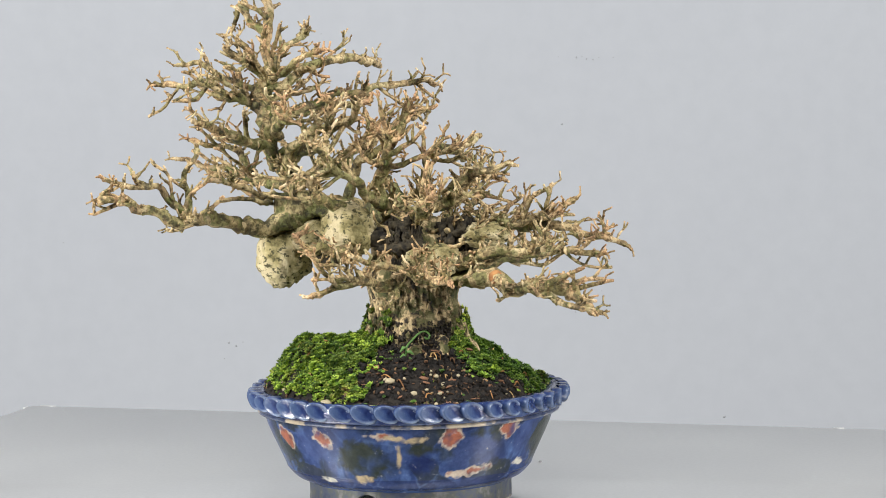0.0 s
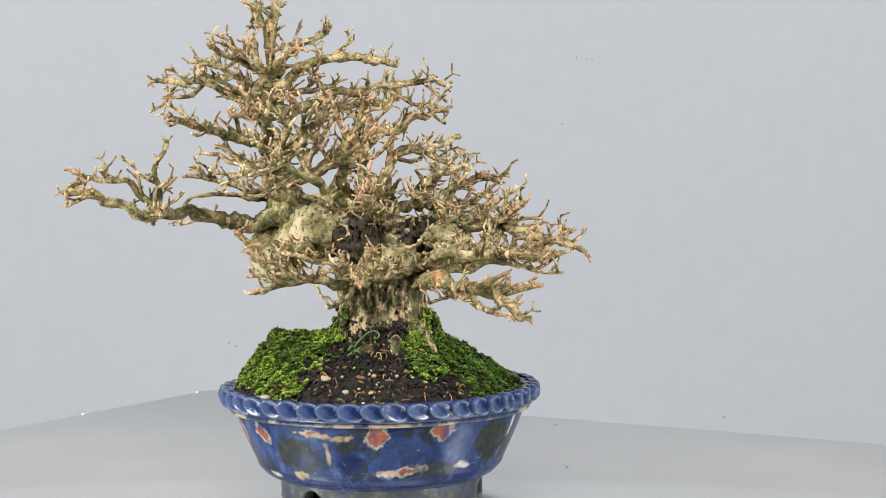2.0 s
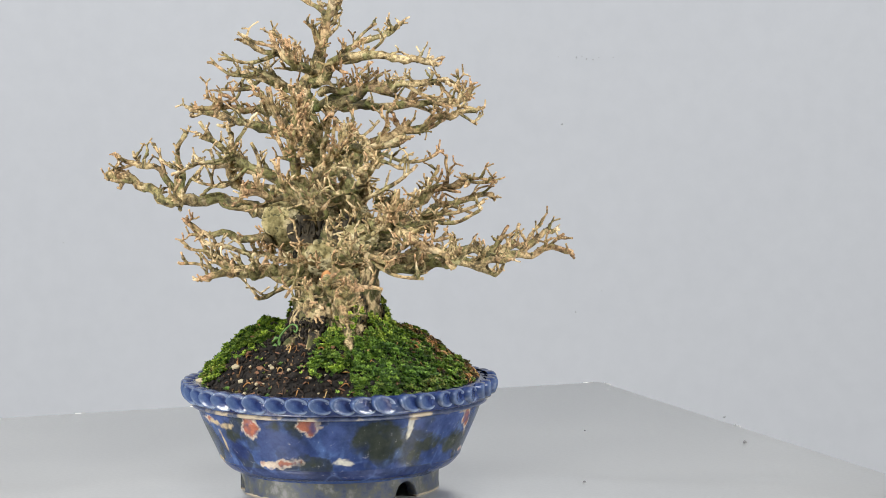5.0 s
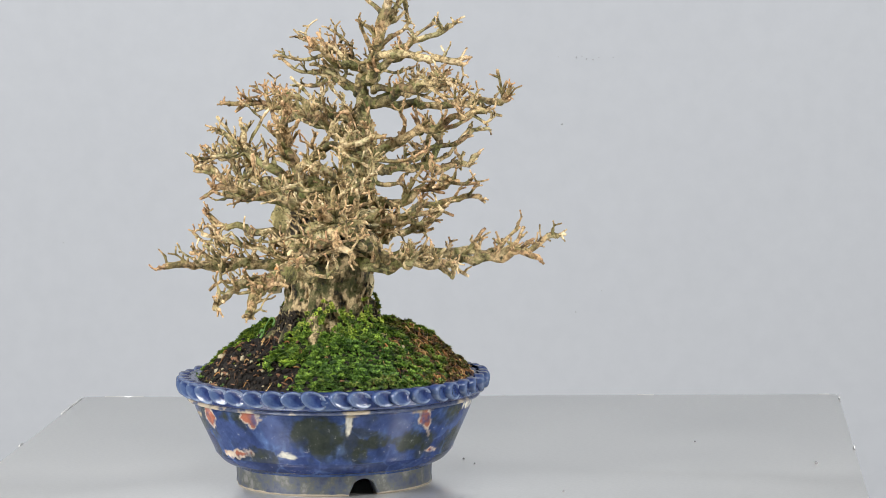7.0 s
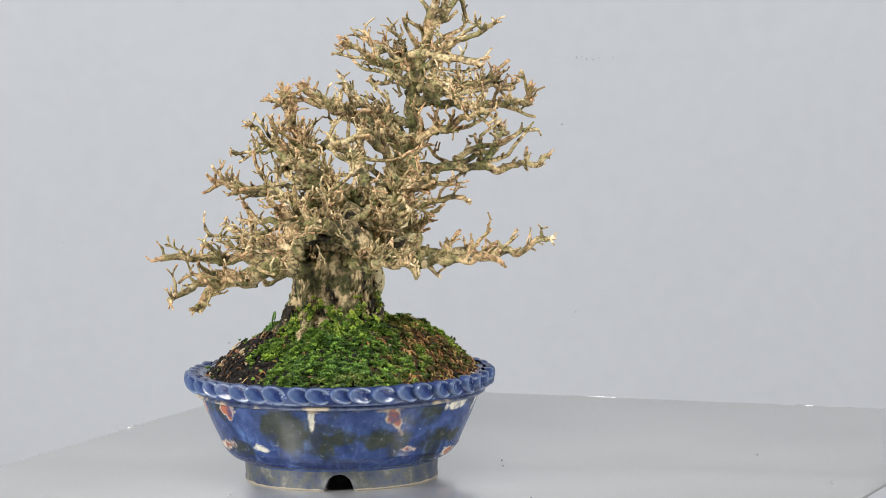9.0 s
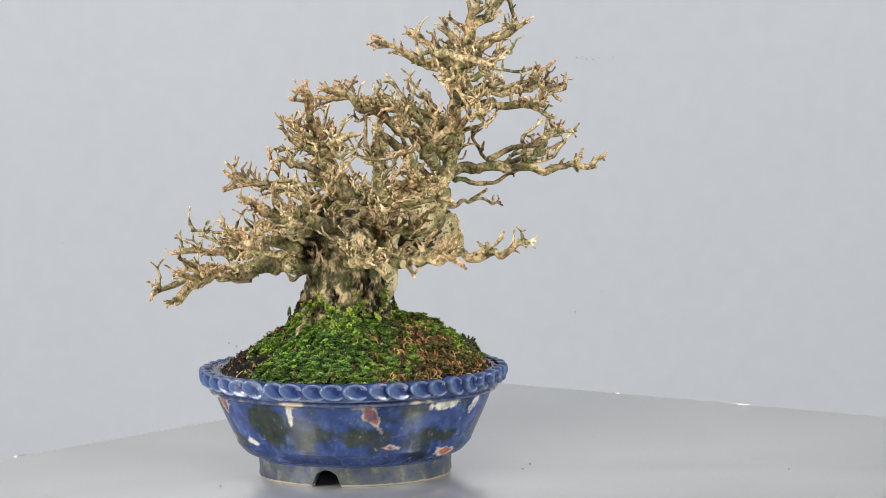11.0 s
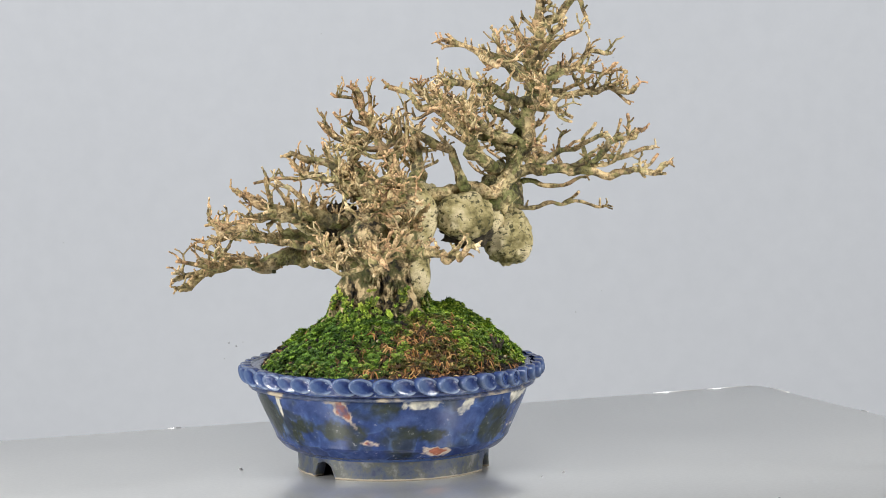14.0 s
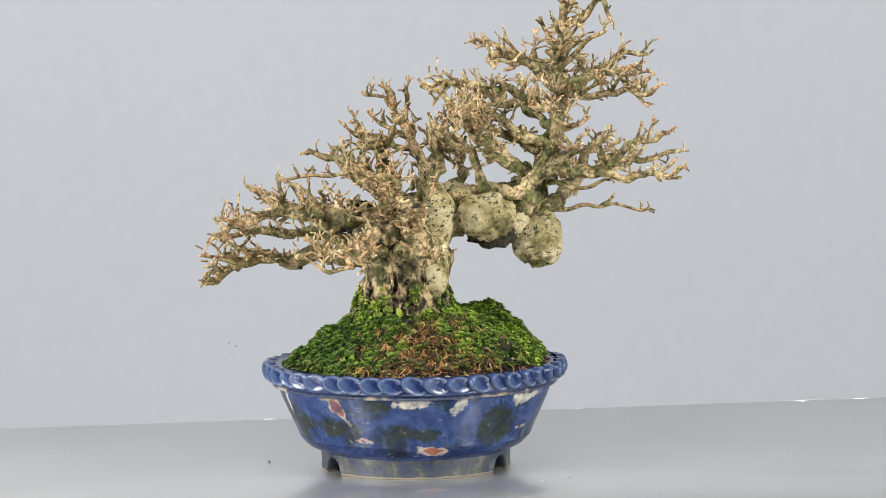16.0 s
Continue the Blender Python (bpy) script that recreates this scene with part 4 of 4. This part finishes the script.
    L(10, ((-0.080, -0.010, 0.191), (-0.092, 0.014, 0.195), (-0.105, 0.028, 0.197), (-0.111, 0.033, 0.198)), 0.0034, 0.0016,
      ((-0.098, 0.033, 0.211), (-0.121, 0.017, 0.205), (-0.109, 0.032, 0.189), (-0.100, 0.038, 0.200), (-0.085, 0.030, 0.205)))
    L(11, ((-0.078, -0.016, 0.179), (-0.072, -0.045, 0.188), (-0.070, -0.072, 0.191), (-0.072, -0.092, 0.192)), 0.0034, 0.0015,
      ((-0.048, -0.070, 0.196), (-0.060, -0.088, 0.198), (-0.070, -0.039, 0.202), (-0.0803, -0.0574, 0.2049), (-0.0757, -0.0785, 0.1984), (-0.062, -0.090, 0.188)))
    L(12, ((-0.078, -0.014, 0.190), (-0.050, -0.006, 0.198), (-0.020, 0.006, 0.202), (0.001, 0.010, 0.203)), 0.0034, 0.0018,
      ((-0.006, 0.006, 0.209), (0.005, 0.014, 0.193), (0.003, 0.018, 0.201), (-0.001, 0.029, 0.189), (-0.030, 0.012, 0.192)))
    L(13, ((-0.066, -0.022, 0.156), (-0.052, -0.020, 0.162), (-0.038, -0.014, 0.169), (-0.022, 0.004, 0.180), (-0.010, 0.020, 0.185), (0.000, 0.029, 0.188)), 0.0044, 0.0017,
      ((-0.0009, 0.0303, 0.1812), (-0.019, 0.029, 0.187), (-0.011, 0.011, 0.189), (-0.020, -0.010, 0.190), (-0.027, -0.030, 0.183), (-0.040, -0.034, 0.186)), 0.9)
    L(14, ((-0.080, -0.012, 0.196), (-0.068, 0.006, 0.199), (-0.058, 0.018, 0.201)), 0.0026, 0.0015, ((-0.060, 0.010, 0.208),))
    # second stem of the crown
    L(15, ((-0.020, -0.045, 0.140), (-0.026, -0.062, 0.155), (-0.022, -0.068, 0.170), (-0.014, -0.072, 0.188), (-0.010, -0.073, 0.197)), 0.0056, 0.0019,
      ((0.0039, -0.0765, 0.1964), (-0.0237, -0.0806, 0.1986), (0.0096, -0.0802, 0.1808), (-0.018, -0.064, 0.180), (-0.036, -0.070, 0.182), (-0.008, -0.066, 0.186), (-0.022, -0.076, 0.188), (-0.002, -0.082, 0.186)), 1.1, 0.010)
    L(16, ((-0.006, -0.048, 0.142), (-0.002, -0.066, 0.160), (0.000, -0.056, 0.171), (0.015, -0.048, 0.174), (0.025, -0.033, 0.178)), 0.0046, 0.0018,
      ((-0.005, -0.049, 0.185), (0.021, -0.062, 0.181), (0.015, -0.058, 0.171), (0.020, -0.006, 0.170), (0.026, -0.034, 0.163)))
    L(17, ((-0.024, -0.058, 0.146), (-0.038, -0.074, 0.158), (-0.048, -0.085, 0.167), (-0.056, -0.100, 0.178)), 0.0042, 0.0017,
      ((-0.057, -0.110, 0.164), (-0.045, -0.079, 0.175), (-0.072, -0.110, 0.159), (-0.081, -0.092, 0.156), (-0.086, -0.089, 0.165)))
    L(18, ((0.000, -0.046, 0.144), (0.013, -0.050, 0.154), (0.027, -0.062, 0.161), (0.039, -0.066, 0.166)), 0.0040, 0.0017, ((0.030, -0.050, 0.170), (0.039, -0.098, 0.150), (0.032, -0.031, 0.165)))
    L(19, ((-0.008, -0.060, 0.140), (-0.003, -0.085, 0.148), (0.001, -0.112, 0.155)), 0.0042, 0.0017, ((0.008, -0.111, 0.163), (-0.002, -0.118, 0.148), (-0.001, -0.091, 0.170), (-0.018, -0.108, 0.150)))
    L(20, ((0.004, -0.036, 0.142), (0.016, -0.008, 0.150), (0.022, 0.002, 0.154), (0.037, -0.004, 0.155)), 0.0038, 0.0016,
      ((0.040, 0.006, 0.156), (0.032, 0.018, 0.154), (0.023, 0.002, 0.149), (0.018, -0.008, 0.163), (0.020, -0.004, 0.168)))
    L(41, ((-0.038, -0.060, 0.143), (-0.054, -0.075, 0.150), (-0.057, -0.083, 0.159), (-0.053, -0.087, 0.168), (-0.050, -0.088, 0.180)), 0.0044, 0.0019, ((-0.060, -0.100, 0.186), (-0.045, -0.075, 0.190), (-0.036, -0.092, 0.176)), 0.6)
    # long limbs
    L(21, ((-0.068, -0.034, 0.1385), (-0.088, -0.036, 0.1352), (-0.106, -0.058, 0.1412), (-0.1235, -0.080, 0.1415), (-0.134, -0.085, 0.1480), (-0.146, -0.089, 0.1525), (-0.159, -0.094, 0.153)), 0.0058, 0.0024,
      ((-0.158, -0.086, 0.155), (-0.1654, -0.0872, 0.1465), (-0.150, -0.100, 0.152)), 0.6, 0.007, 0.4, 0.55, "long drooping mossy branch")
    L(35, ((-0.122, -0.075, 0.138), (-0.119, -0.077, 0.152), (-0.118, -0.078, 0.163), (-0.113, -0.076, 0.176)), 0.0026, 0.0013, ((-0.126, -0.084, 0.163), (-0.108, -0.082, 0.161), (-0.100, -0.088, 0.154), (-0.112, -0.066, 0.160)), 0.8, 0.008)
    L(36, ((-0.121, -0.075, 0.144), (-0.131, -0.081, 0.156), (-0.142, -0.087, 0.158), (-0.152, -0.089, 0.158), (-0.157, -0.090, 0.163)), 0.0026, 0.0014, ((-0.135, -0.082, 0.171), (-0.143, -0.090, 0.167), (-0.159, -0.094, 0.156), (-0.145, -0.080, 0.165)), 0.9, 0.007)
    L(37, ((-0.078, -0.024, 0.150), (-0.093, -0.040, 0.153), (-0.100, -0.052, 0.157), (-0.108, -0.060, 0.160)), 0.0026, 0.0014, ((-0.098, -0.060, 0.164), (-0.110, -0.050, 0.164)), 0.9, 0.008)
    L(22, ((-0.068, -0.022, 0.152), (-0.086, 0.000, 0.1535), (-0.096, 0.021, 0.1545), (-0.110, 0.042, 0.1545), (-0.117, 0.051, 0.158)), 0.0042, 0.0019,
      ((-0.119, 0.048, 0.153), (-0.111, 0.041, 0.151), (-0.121, 0.040, 0.163)), 0.5, 0.007, 0.4)
    L(38, ((-0.094, 0.016, 0.156), (-0.098, 0.025, 0.166), (-0.108, 0.030, 0.172), (-0.122, 0.026, 0.174)), 0.0028, 0.0014, ((-0.120, 0.018, 0.183), (-0.099, 0.044, 0.174), (-0.087, 0.029, 0.180), (-0.110, 0.024, 0.181)), 0.8, 0.007)
    L(39, ((-0.086, 0.002, 0.154), (-0.104, 0.014, 0.159), (-0.120, 0.022, 0.163), (-0.131, 0.025, 0.165)), 0.0026, 0.0013, ((-0.122, 0.012, 0.170), (-0.1087, -0.0187, 0.173), (-0.112, 0.010, 0.166)), 0.8, 0.007)
    L(40, ((-0.070, 0.006, 0.160), (-0.074, 0.024, 0.168), (-0.078, 0.048, 0.175)), 0.0022, 0.0012, ((-0.085, 0.040, 0.176), (-0.068, 0.038, 0.172)), 0.7, 0.006)
    L(23, ((-0.072, -0.030, 0.1365), (-0.098, -0.022, 0.1348), (-0.118, -0.018, 0.1335), (-0.132, -0.0155, 0.1318)), 0.0019, 0.0009, ((-0.112, -0.012, 0.141),), 0.2, 0.006)
    L(24, ((0.010, -0.060, 0.109), (0.028, -0.080, 0.112), (0.040, -0.088, 0.108), (0.058, -0.098, 0.1075), (0.079, -0.107, 0.098)), 0.0064, 0.0028,
      ((0.066, -0.088, 0.110), (0.084, -0.089, 0.111), (0.083, -0.105, 0.096), (0.087, -0.102, 0.112), (0.073, -0.108, 0.119)), 0.7, 0.010, 0.2, 0.2, "low branch with pruning scars")
    L(25, ((0.028, -0.080, 0.112), (0.050, -0.108, 0.108), (0.0717, -0.122, 0.101)), 0.0034, 0.0017, ((0.078, -0.119, 0.104), (0.050, -0.122, 0.107), (0.031, -0.106, 0.104)))
    L(26, ((0.020, -0.048, 0.130), (0.041, -0.052, 0.136), (0.060, -0.060, 0.136), (0.078, -0.064, 0.130), (0.096, -0.059, 0.125)), 0.0050, 0.0018,
      ((0.061, -0.050, 0.155), (0.060, -0.067, 0.147), (0.071, -0.047, 0.139), (0.087, -0.076, 0.132), (0.059, -0.061, 0.156), (0.070, -0.072, 0.150), (0.090, -0.052, 0.135)))
    L(27, ((0.002, -0.040, 0.116), (0.008, 0.000, 0.1175), (0.0138, 0.028, 0.1165), (0.019, 0.047, 0.120), (0.022, 0.060, 0.125)), 0.0048, 0.0018, ((0.015, 0.045, 0.130), (0.010, 0.035, 0.124)))
    L(28, ((0.012, -0.035, 0.115), (0.030, -0.012, 0.116), (0.045, 0.012, 0.118), (0.056, 0.030, 0.120), (0.064, 0.040, 0.119)), 0.0046, 0.0018,
      ((0.047, 0.035, 0.133), (0.060, 0.039, 0.128), (0.069, -0.006, 0.119), (0.040, 0.019, 0.132), (0.045, 0.009, 0.109)))
    L(29, ((0.006, -0.040, 0.134), (0.021, -0.009, 0.141), (0.024, 0.008, 0.146), (0.026, 0.020, 0.147)), 0.0036, 0.0016, ((0.051, -0.006, 0.143), (0.047, -0.001, 0.146), (0.030, 0.005, 0.138)))
    L(30, ((-0.005, -0.062, 0.112), (-0.002, -0.095, 0.114), (0.004, -0.120, 0.114), (0.008, -0.138, 0.115)), 0.0048, 0.0018, ((-0.015, -0.122, 0.120), (0.022, -0.125, 0.120), (-0.040, -0.112, 0.127), (0.012, -0.115, 0.125)), 1.0)
    L(31, ((0.014, -0.052, 0.128), (0.034, -0.058, 0.138), (0.055, -0.059, 0.141), (0.070, -0.072, 0.149)), 0.0042, 0.0017, ((0.051, -0.067, 0.152), (0.065, -0.104, 0.132), (0.045, -0.040, 0.148)))
    L(32, ((-0.016, -0.064, 0.110), (-0.034, -0.086, 0.110), (-0.050, -0.098, 0.110), (-0.058, -0.103, 0.107)), 0.0044, 0.0017,
      ((-0.056, -0.113, 0.124), (-0.057, -0.116, 0.116), (-0.064, -0.105, 0.136), (-0.046, -0.105, 0.116), (-0.025, -0.091, 0.099)), 1.0)
    L(33, ((0.008, -0.062, 0.118), (0.034, -0.074, 0.122), (0.060, -0.082, 0.124), (0.080, -0.084, 0.122)), 0.0046, 0.0018, ((0.088, -0.068, 0.115), (0.078, -0.064, 0.128), (0.065, -0.100, 0.130), (0.050, -0.090, 0.132)), 1.0)
    L(34, ((0.010, -0.045, 0.113), (0.030, -0.030, 0.114), (0.050, -0.018, 0.116), (0.069, -0.006, 0.119)), 0.0042, 0.0017, ((0.060, -0.025, 0.125), (0.055, -0.005, 0.124), (0.040, -0.035, 0.128)), 1.0)
    L(42, ((0.000, -0.040, 0.120), (0.003, -0.020, 0.126), (0.006, -0.004, 0.133), (0.007, 0.004, 0.139)), 0.0036, 0.0016, ((0.006, 0.000, 0.130), (0.004, -0.012, 0.134)), 1.0)
    L(43, ((-0.076, -0.016, 0.148), (-0.090, 0.000, 0.1475), (-0.098, 0.008, 0.150)), 0.0019, 0.0010, (), 0.2, 0.006)
    L(44, ((-0.078, -0.017, 0.167), (-0.063, -0.024, 0.176), (-0.049, -0.030, 0.183), (-0.036, -0.036, 0.188)), 0.0042, 0.0016, ((-0.050, -0.040, 0.192),), 0.6)

    L(46, ((-0.080, -0.028, 0.146), (-0.093, -0.043, 0.1492), (-0.100, -0.0577, 0.1497), (-0.107, -0.068, 0.1450)), 0.0018, 0.0011, (), 0.15, 0.005)
    L(47, ((-0.040, -0.070, 0.122), (-0.0548, -0.0885, 0.1272), (-0.060, -0.098, 0.1280), (-0.064, -0.105, 0.135)), 0.0030, 0.0016, ((-0.060, -0.108, 0.129),), 0.4, 0.006)
    # dark limb over the burls, and two stems that close the arch above it
    L(48, ((-0.0210, -0.0400, 0.1390), (-0.0300, -0.0362, 0.1425), (-0.0393, -0.0308, 0.1455), (-0.0497, -0.0252, 0.1465), (-0.0600, -0.0205, 0.1470)), 0.0052, 0.0042, (), 0.0)
    L(49, ((-0.0140, -0.0406, 0.1420), (-0.0183, -0.0384, 0.1508), (-0.0239, -0.0360, 0.1595), (-0.0218, -0.0379, 0.1698), (-0.0234, -0.0375, 0.1786)), 0.0048, 0.0024, ((-0.020, -0.045, 0.186),), 0.5, 0.008)
    L(50, ((-0.0406, -0.0215, 0.1478), (-0.0372, -0.0237, 0.1566), (-0.0343, -0.0261, 0.1669), (-0.0263, -0.0309, 0.1720), (-0.0187, -0.0352, 0.1760)), 0.0036, 0.0022, ((-0.0248, -0.0277, 0.1790),), 0.35, 0.007)
    L(51, ((-0.076, -0.020, 0.165), (-0.055, -0.038, 0.176), (-0.042, -0.053, 0.186), (-0.0285, -0.0672, 0.1983)), 0.0036, 0.0017, ((-0.0413, -0.0482, 0.2014), (-0.050, -0.055, 0.194), (-0.034, -0.056, 0.182)), 0.9, 0.009)
    L(52, ((-0.0816, -0.0100, 0.2280), (-0.0890, -0.0020, 0.2365), (-0.0955, 0.0040, 0.2425), (-0.0985, 0.0080, 0.2405), (-0.0993, 0.0096, 0.2347)), 0.0030, 0.0014, ((-0.094, 0.008, 0.247), (-0.100, 0.001, 0.244)), 0.7, 0.007)
    L(45, ((-0.076, -0.020, 0.162), (-0.066, -0.038, 0.176), (-0.056, -0.055, 0.188), (-0.048, -0.070, 0.198)), 0.0036, 0.0015, (), 0.6)

    def scar(c, facing, r, mat=CUT):
        b = Wood()
        p, thick = nearest_wood(Vector(c) - TRUNK)
        p = p + Vector(facing).normalized() * thick
        b.lump(p, (r * 0.75, r * 0.7, r * 0.2), Vector(facing).normalized(), 0.06, 14)
        piece("pruning_scar", b.mesh("pruning_scar", mat), th, "pale healed pruning cut" if mat is CUT else "orange-brown bare heartwood")

    scar((0.0525, -0.0347, 0.1137), (1, 0.1, 0.1), 0.0038)
    scar((0.0272, -0.0835, 0.1204), (0.2, -1, 0.1), 0.0050, HEART)
    scar((0.0520, -0.0900, 0.121), (0.1, -1, 0.2), 0.0030)
    scar((0.0620, -0.0880, 0.117), (0.9, -0.5, 0.1), 0.0030)
    scar((-0.0935, -0.0415, 0.1350), (-0.1, -1, 0.1), 0.0026)
    scar((0.0300, 0.0000, 0.115), (1, 0.4, 0), 0.0030)
    scar((-0.0860, -0.0230, 0.178), (-0.6, -0.8, 0), 0.0030)
    # stubs that crowd the old wood
    stubs(th, 47, (-0.002, -0.069, 0.130), (0.022, 0.008, 0.012), 16, 0.012)
    stubs(th, 41, (-0.002, -0.056, 0.112), (0.024, 0.022, 0.010), 60, 0.008)
    stubs(th, 42, (0.008, -0.050, 0.132), (0.026, 0.024, 0.014), 30, 0.010)
    stubs(th, 43, (-0.006, -0.052, 0.148), (0.022, 0.018, 0.007), 34, 0.008, 0.0)
    stubs(th, 44, (0.024, -0.030, 0.122), (0.024, 0.022, 0.014), 36, 0.008)
    stubs(th, 45, (-0.050, -0.062, 0.112), (0.012, 0.014, 0.006), 26, 0.008)
    stubs(th, 46, (-0.070, -0.024, 0.156), (0.009, 0.009, 0.012), 16, 0.006)


def fern_sprout():
    th = thing("fern_sprout", Vector((-0.0090, -0.0850, 0.0735)), "small curled green fern sprout growing from the soil", "plant")
    w = Wood()
    pts = [Vector((-0.004, -0.001, -0.004)), Vector((-0.004, 0, 0.005)), Vector((-0.001, 0.001, 0.009)), Vector((0.003, 0.0025, 0.0125)), Vector((0.0060, 0.0035, 0.0125)),
           Vector((0.0075, 0.0035, 0.0108)), Vector((0.0064, 0.003, 0.0090)), Vector((0.0050, 0.003, 0.0100))]
    line = spline(pts, 0.001)
    w.tube(line, [0.00048] * len(line), 6, 0, 0, 0)
    piece("stem", w.mesh("stem", LEAF), th)
    for k in range(4):
        v = Wood()
        base = pts[0].lerp(pts[1], 0.3 + k * 0.25)
        d = Vector((-0.003 if k % 2 else 0.0035, -0.002, 0.001 - 0.001 * k))
        v.tube([base, base + d * 0.5 + Vector((0, 0, 0.001)), base + d], [0.0004, 0.0010, 0.0003], 6, 0, 0, 0.1)
        piece("leaf", v.mesh("leaf", LEAF), th)
    return th


def wall_specks():
    rnd = random.Random(9)
    th = thing("wall_marks", Vector((0.2, 0.9998, 0.2)), "small dark scuffs and specks on the painted wall", "mark")
    for x, z, size in ((0.1037, 0.1792, 0.0005), (0.1182, 0.1786, 0.0008), (0.1227, 0.1794, 0.0005), (0.1263, 0.1771, 0.0008), (0.1317, 0.1766, 0.0008), (0.1363, 0.1783, 0.0005),
                       (0.1476, 0.1782, 0.0005), (0.1063, 0.1253, 0.0008), (-0.1648, -0.0476, 0.0010), (-0.1589, -0.0504, 0.0008), (-0.1534, -0.0473, 0.0005), (-0.1687, -0.0604, 0.0005),
                       (0.2350, -0.1138, 0.0011), (0.1156, -0.0269, 0.0008), (-0.0861, 0.2004, 0.0005), (0.1367, -0.0098, 0.0005), (0.2576, 0.1571, 0.0005), (-0.2964, 0.0354, 0.0005)):
        bm = bmesh.new()
        bmesh.ops.create_icosphere(bm, subdivisions=1, radius=size)
        for v in bm.verts:
            v.co *= rnd.uniform(0.6, 1.2)
            v.co.y *= 0.5
        ob = part("speck", bm, WALL_MARK, th)
        ob.location = (x - 0.2, 0.0, z - 0.2)
    return th


# ---- what moves ----
def motions():
    for ob in TURNING:
        place = ob.location.copy()
        rows = []
        for t, deg in TURN:
            p = Matrix.Rotation(radians(deg), 4, "Z") @ place
            rows.append((t, pose(p.x, p.y, p.z, 0, 0, deg)))
        walk(ob, rows)


wall_specks()
stand()
TURNING = [metal_plate(), flower_pot(), soil_mound(), bonsai_tree(), fern_sprout()]
motions()
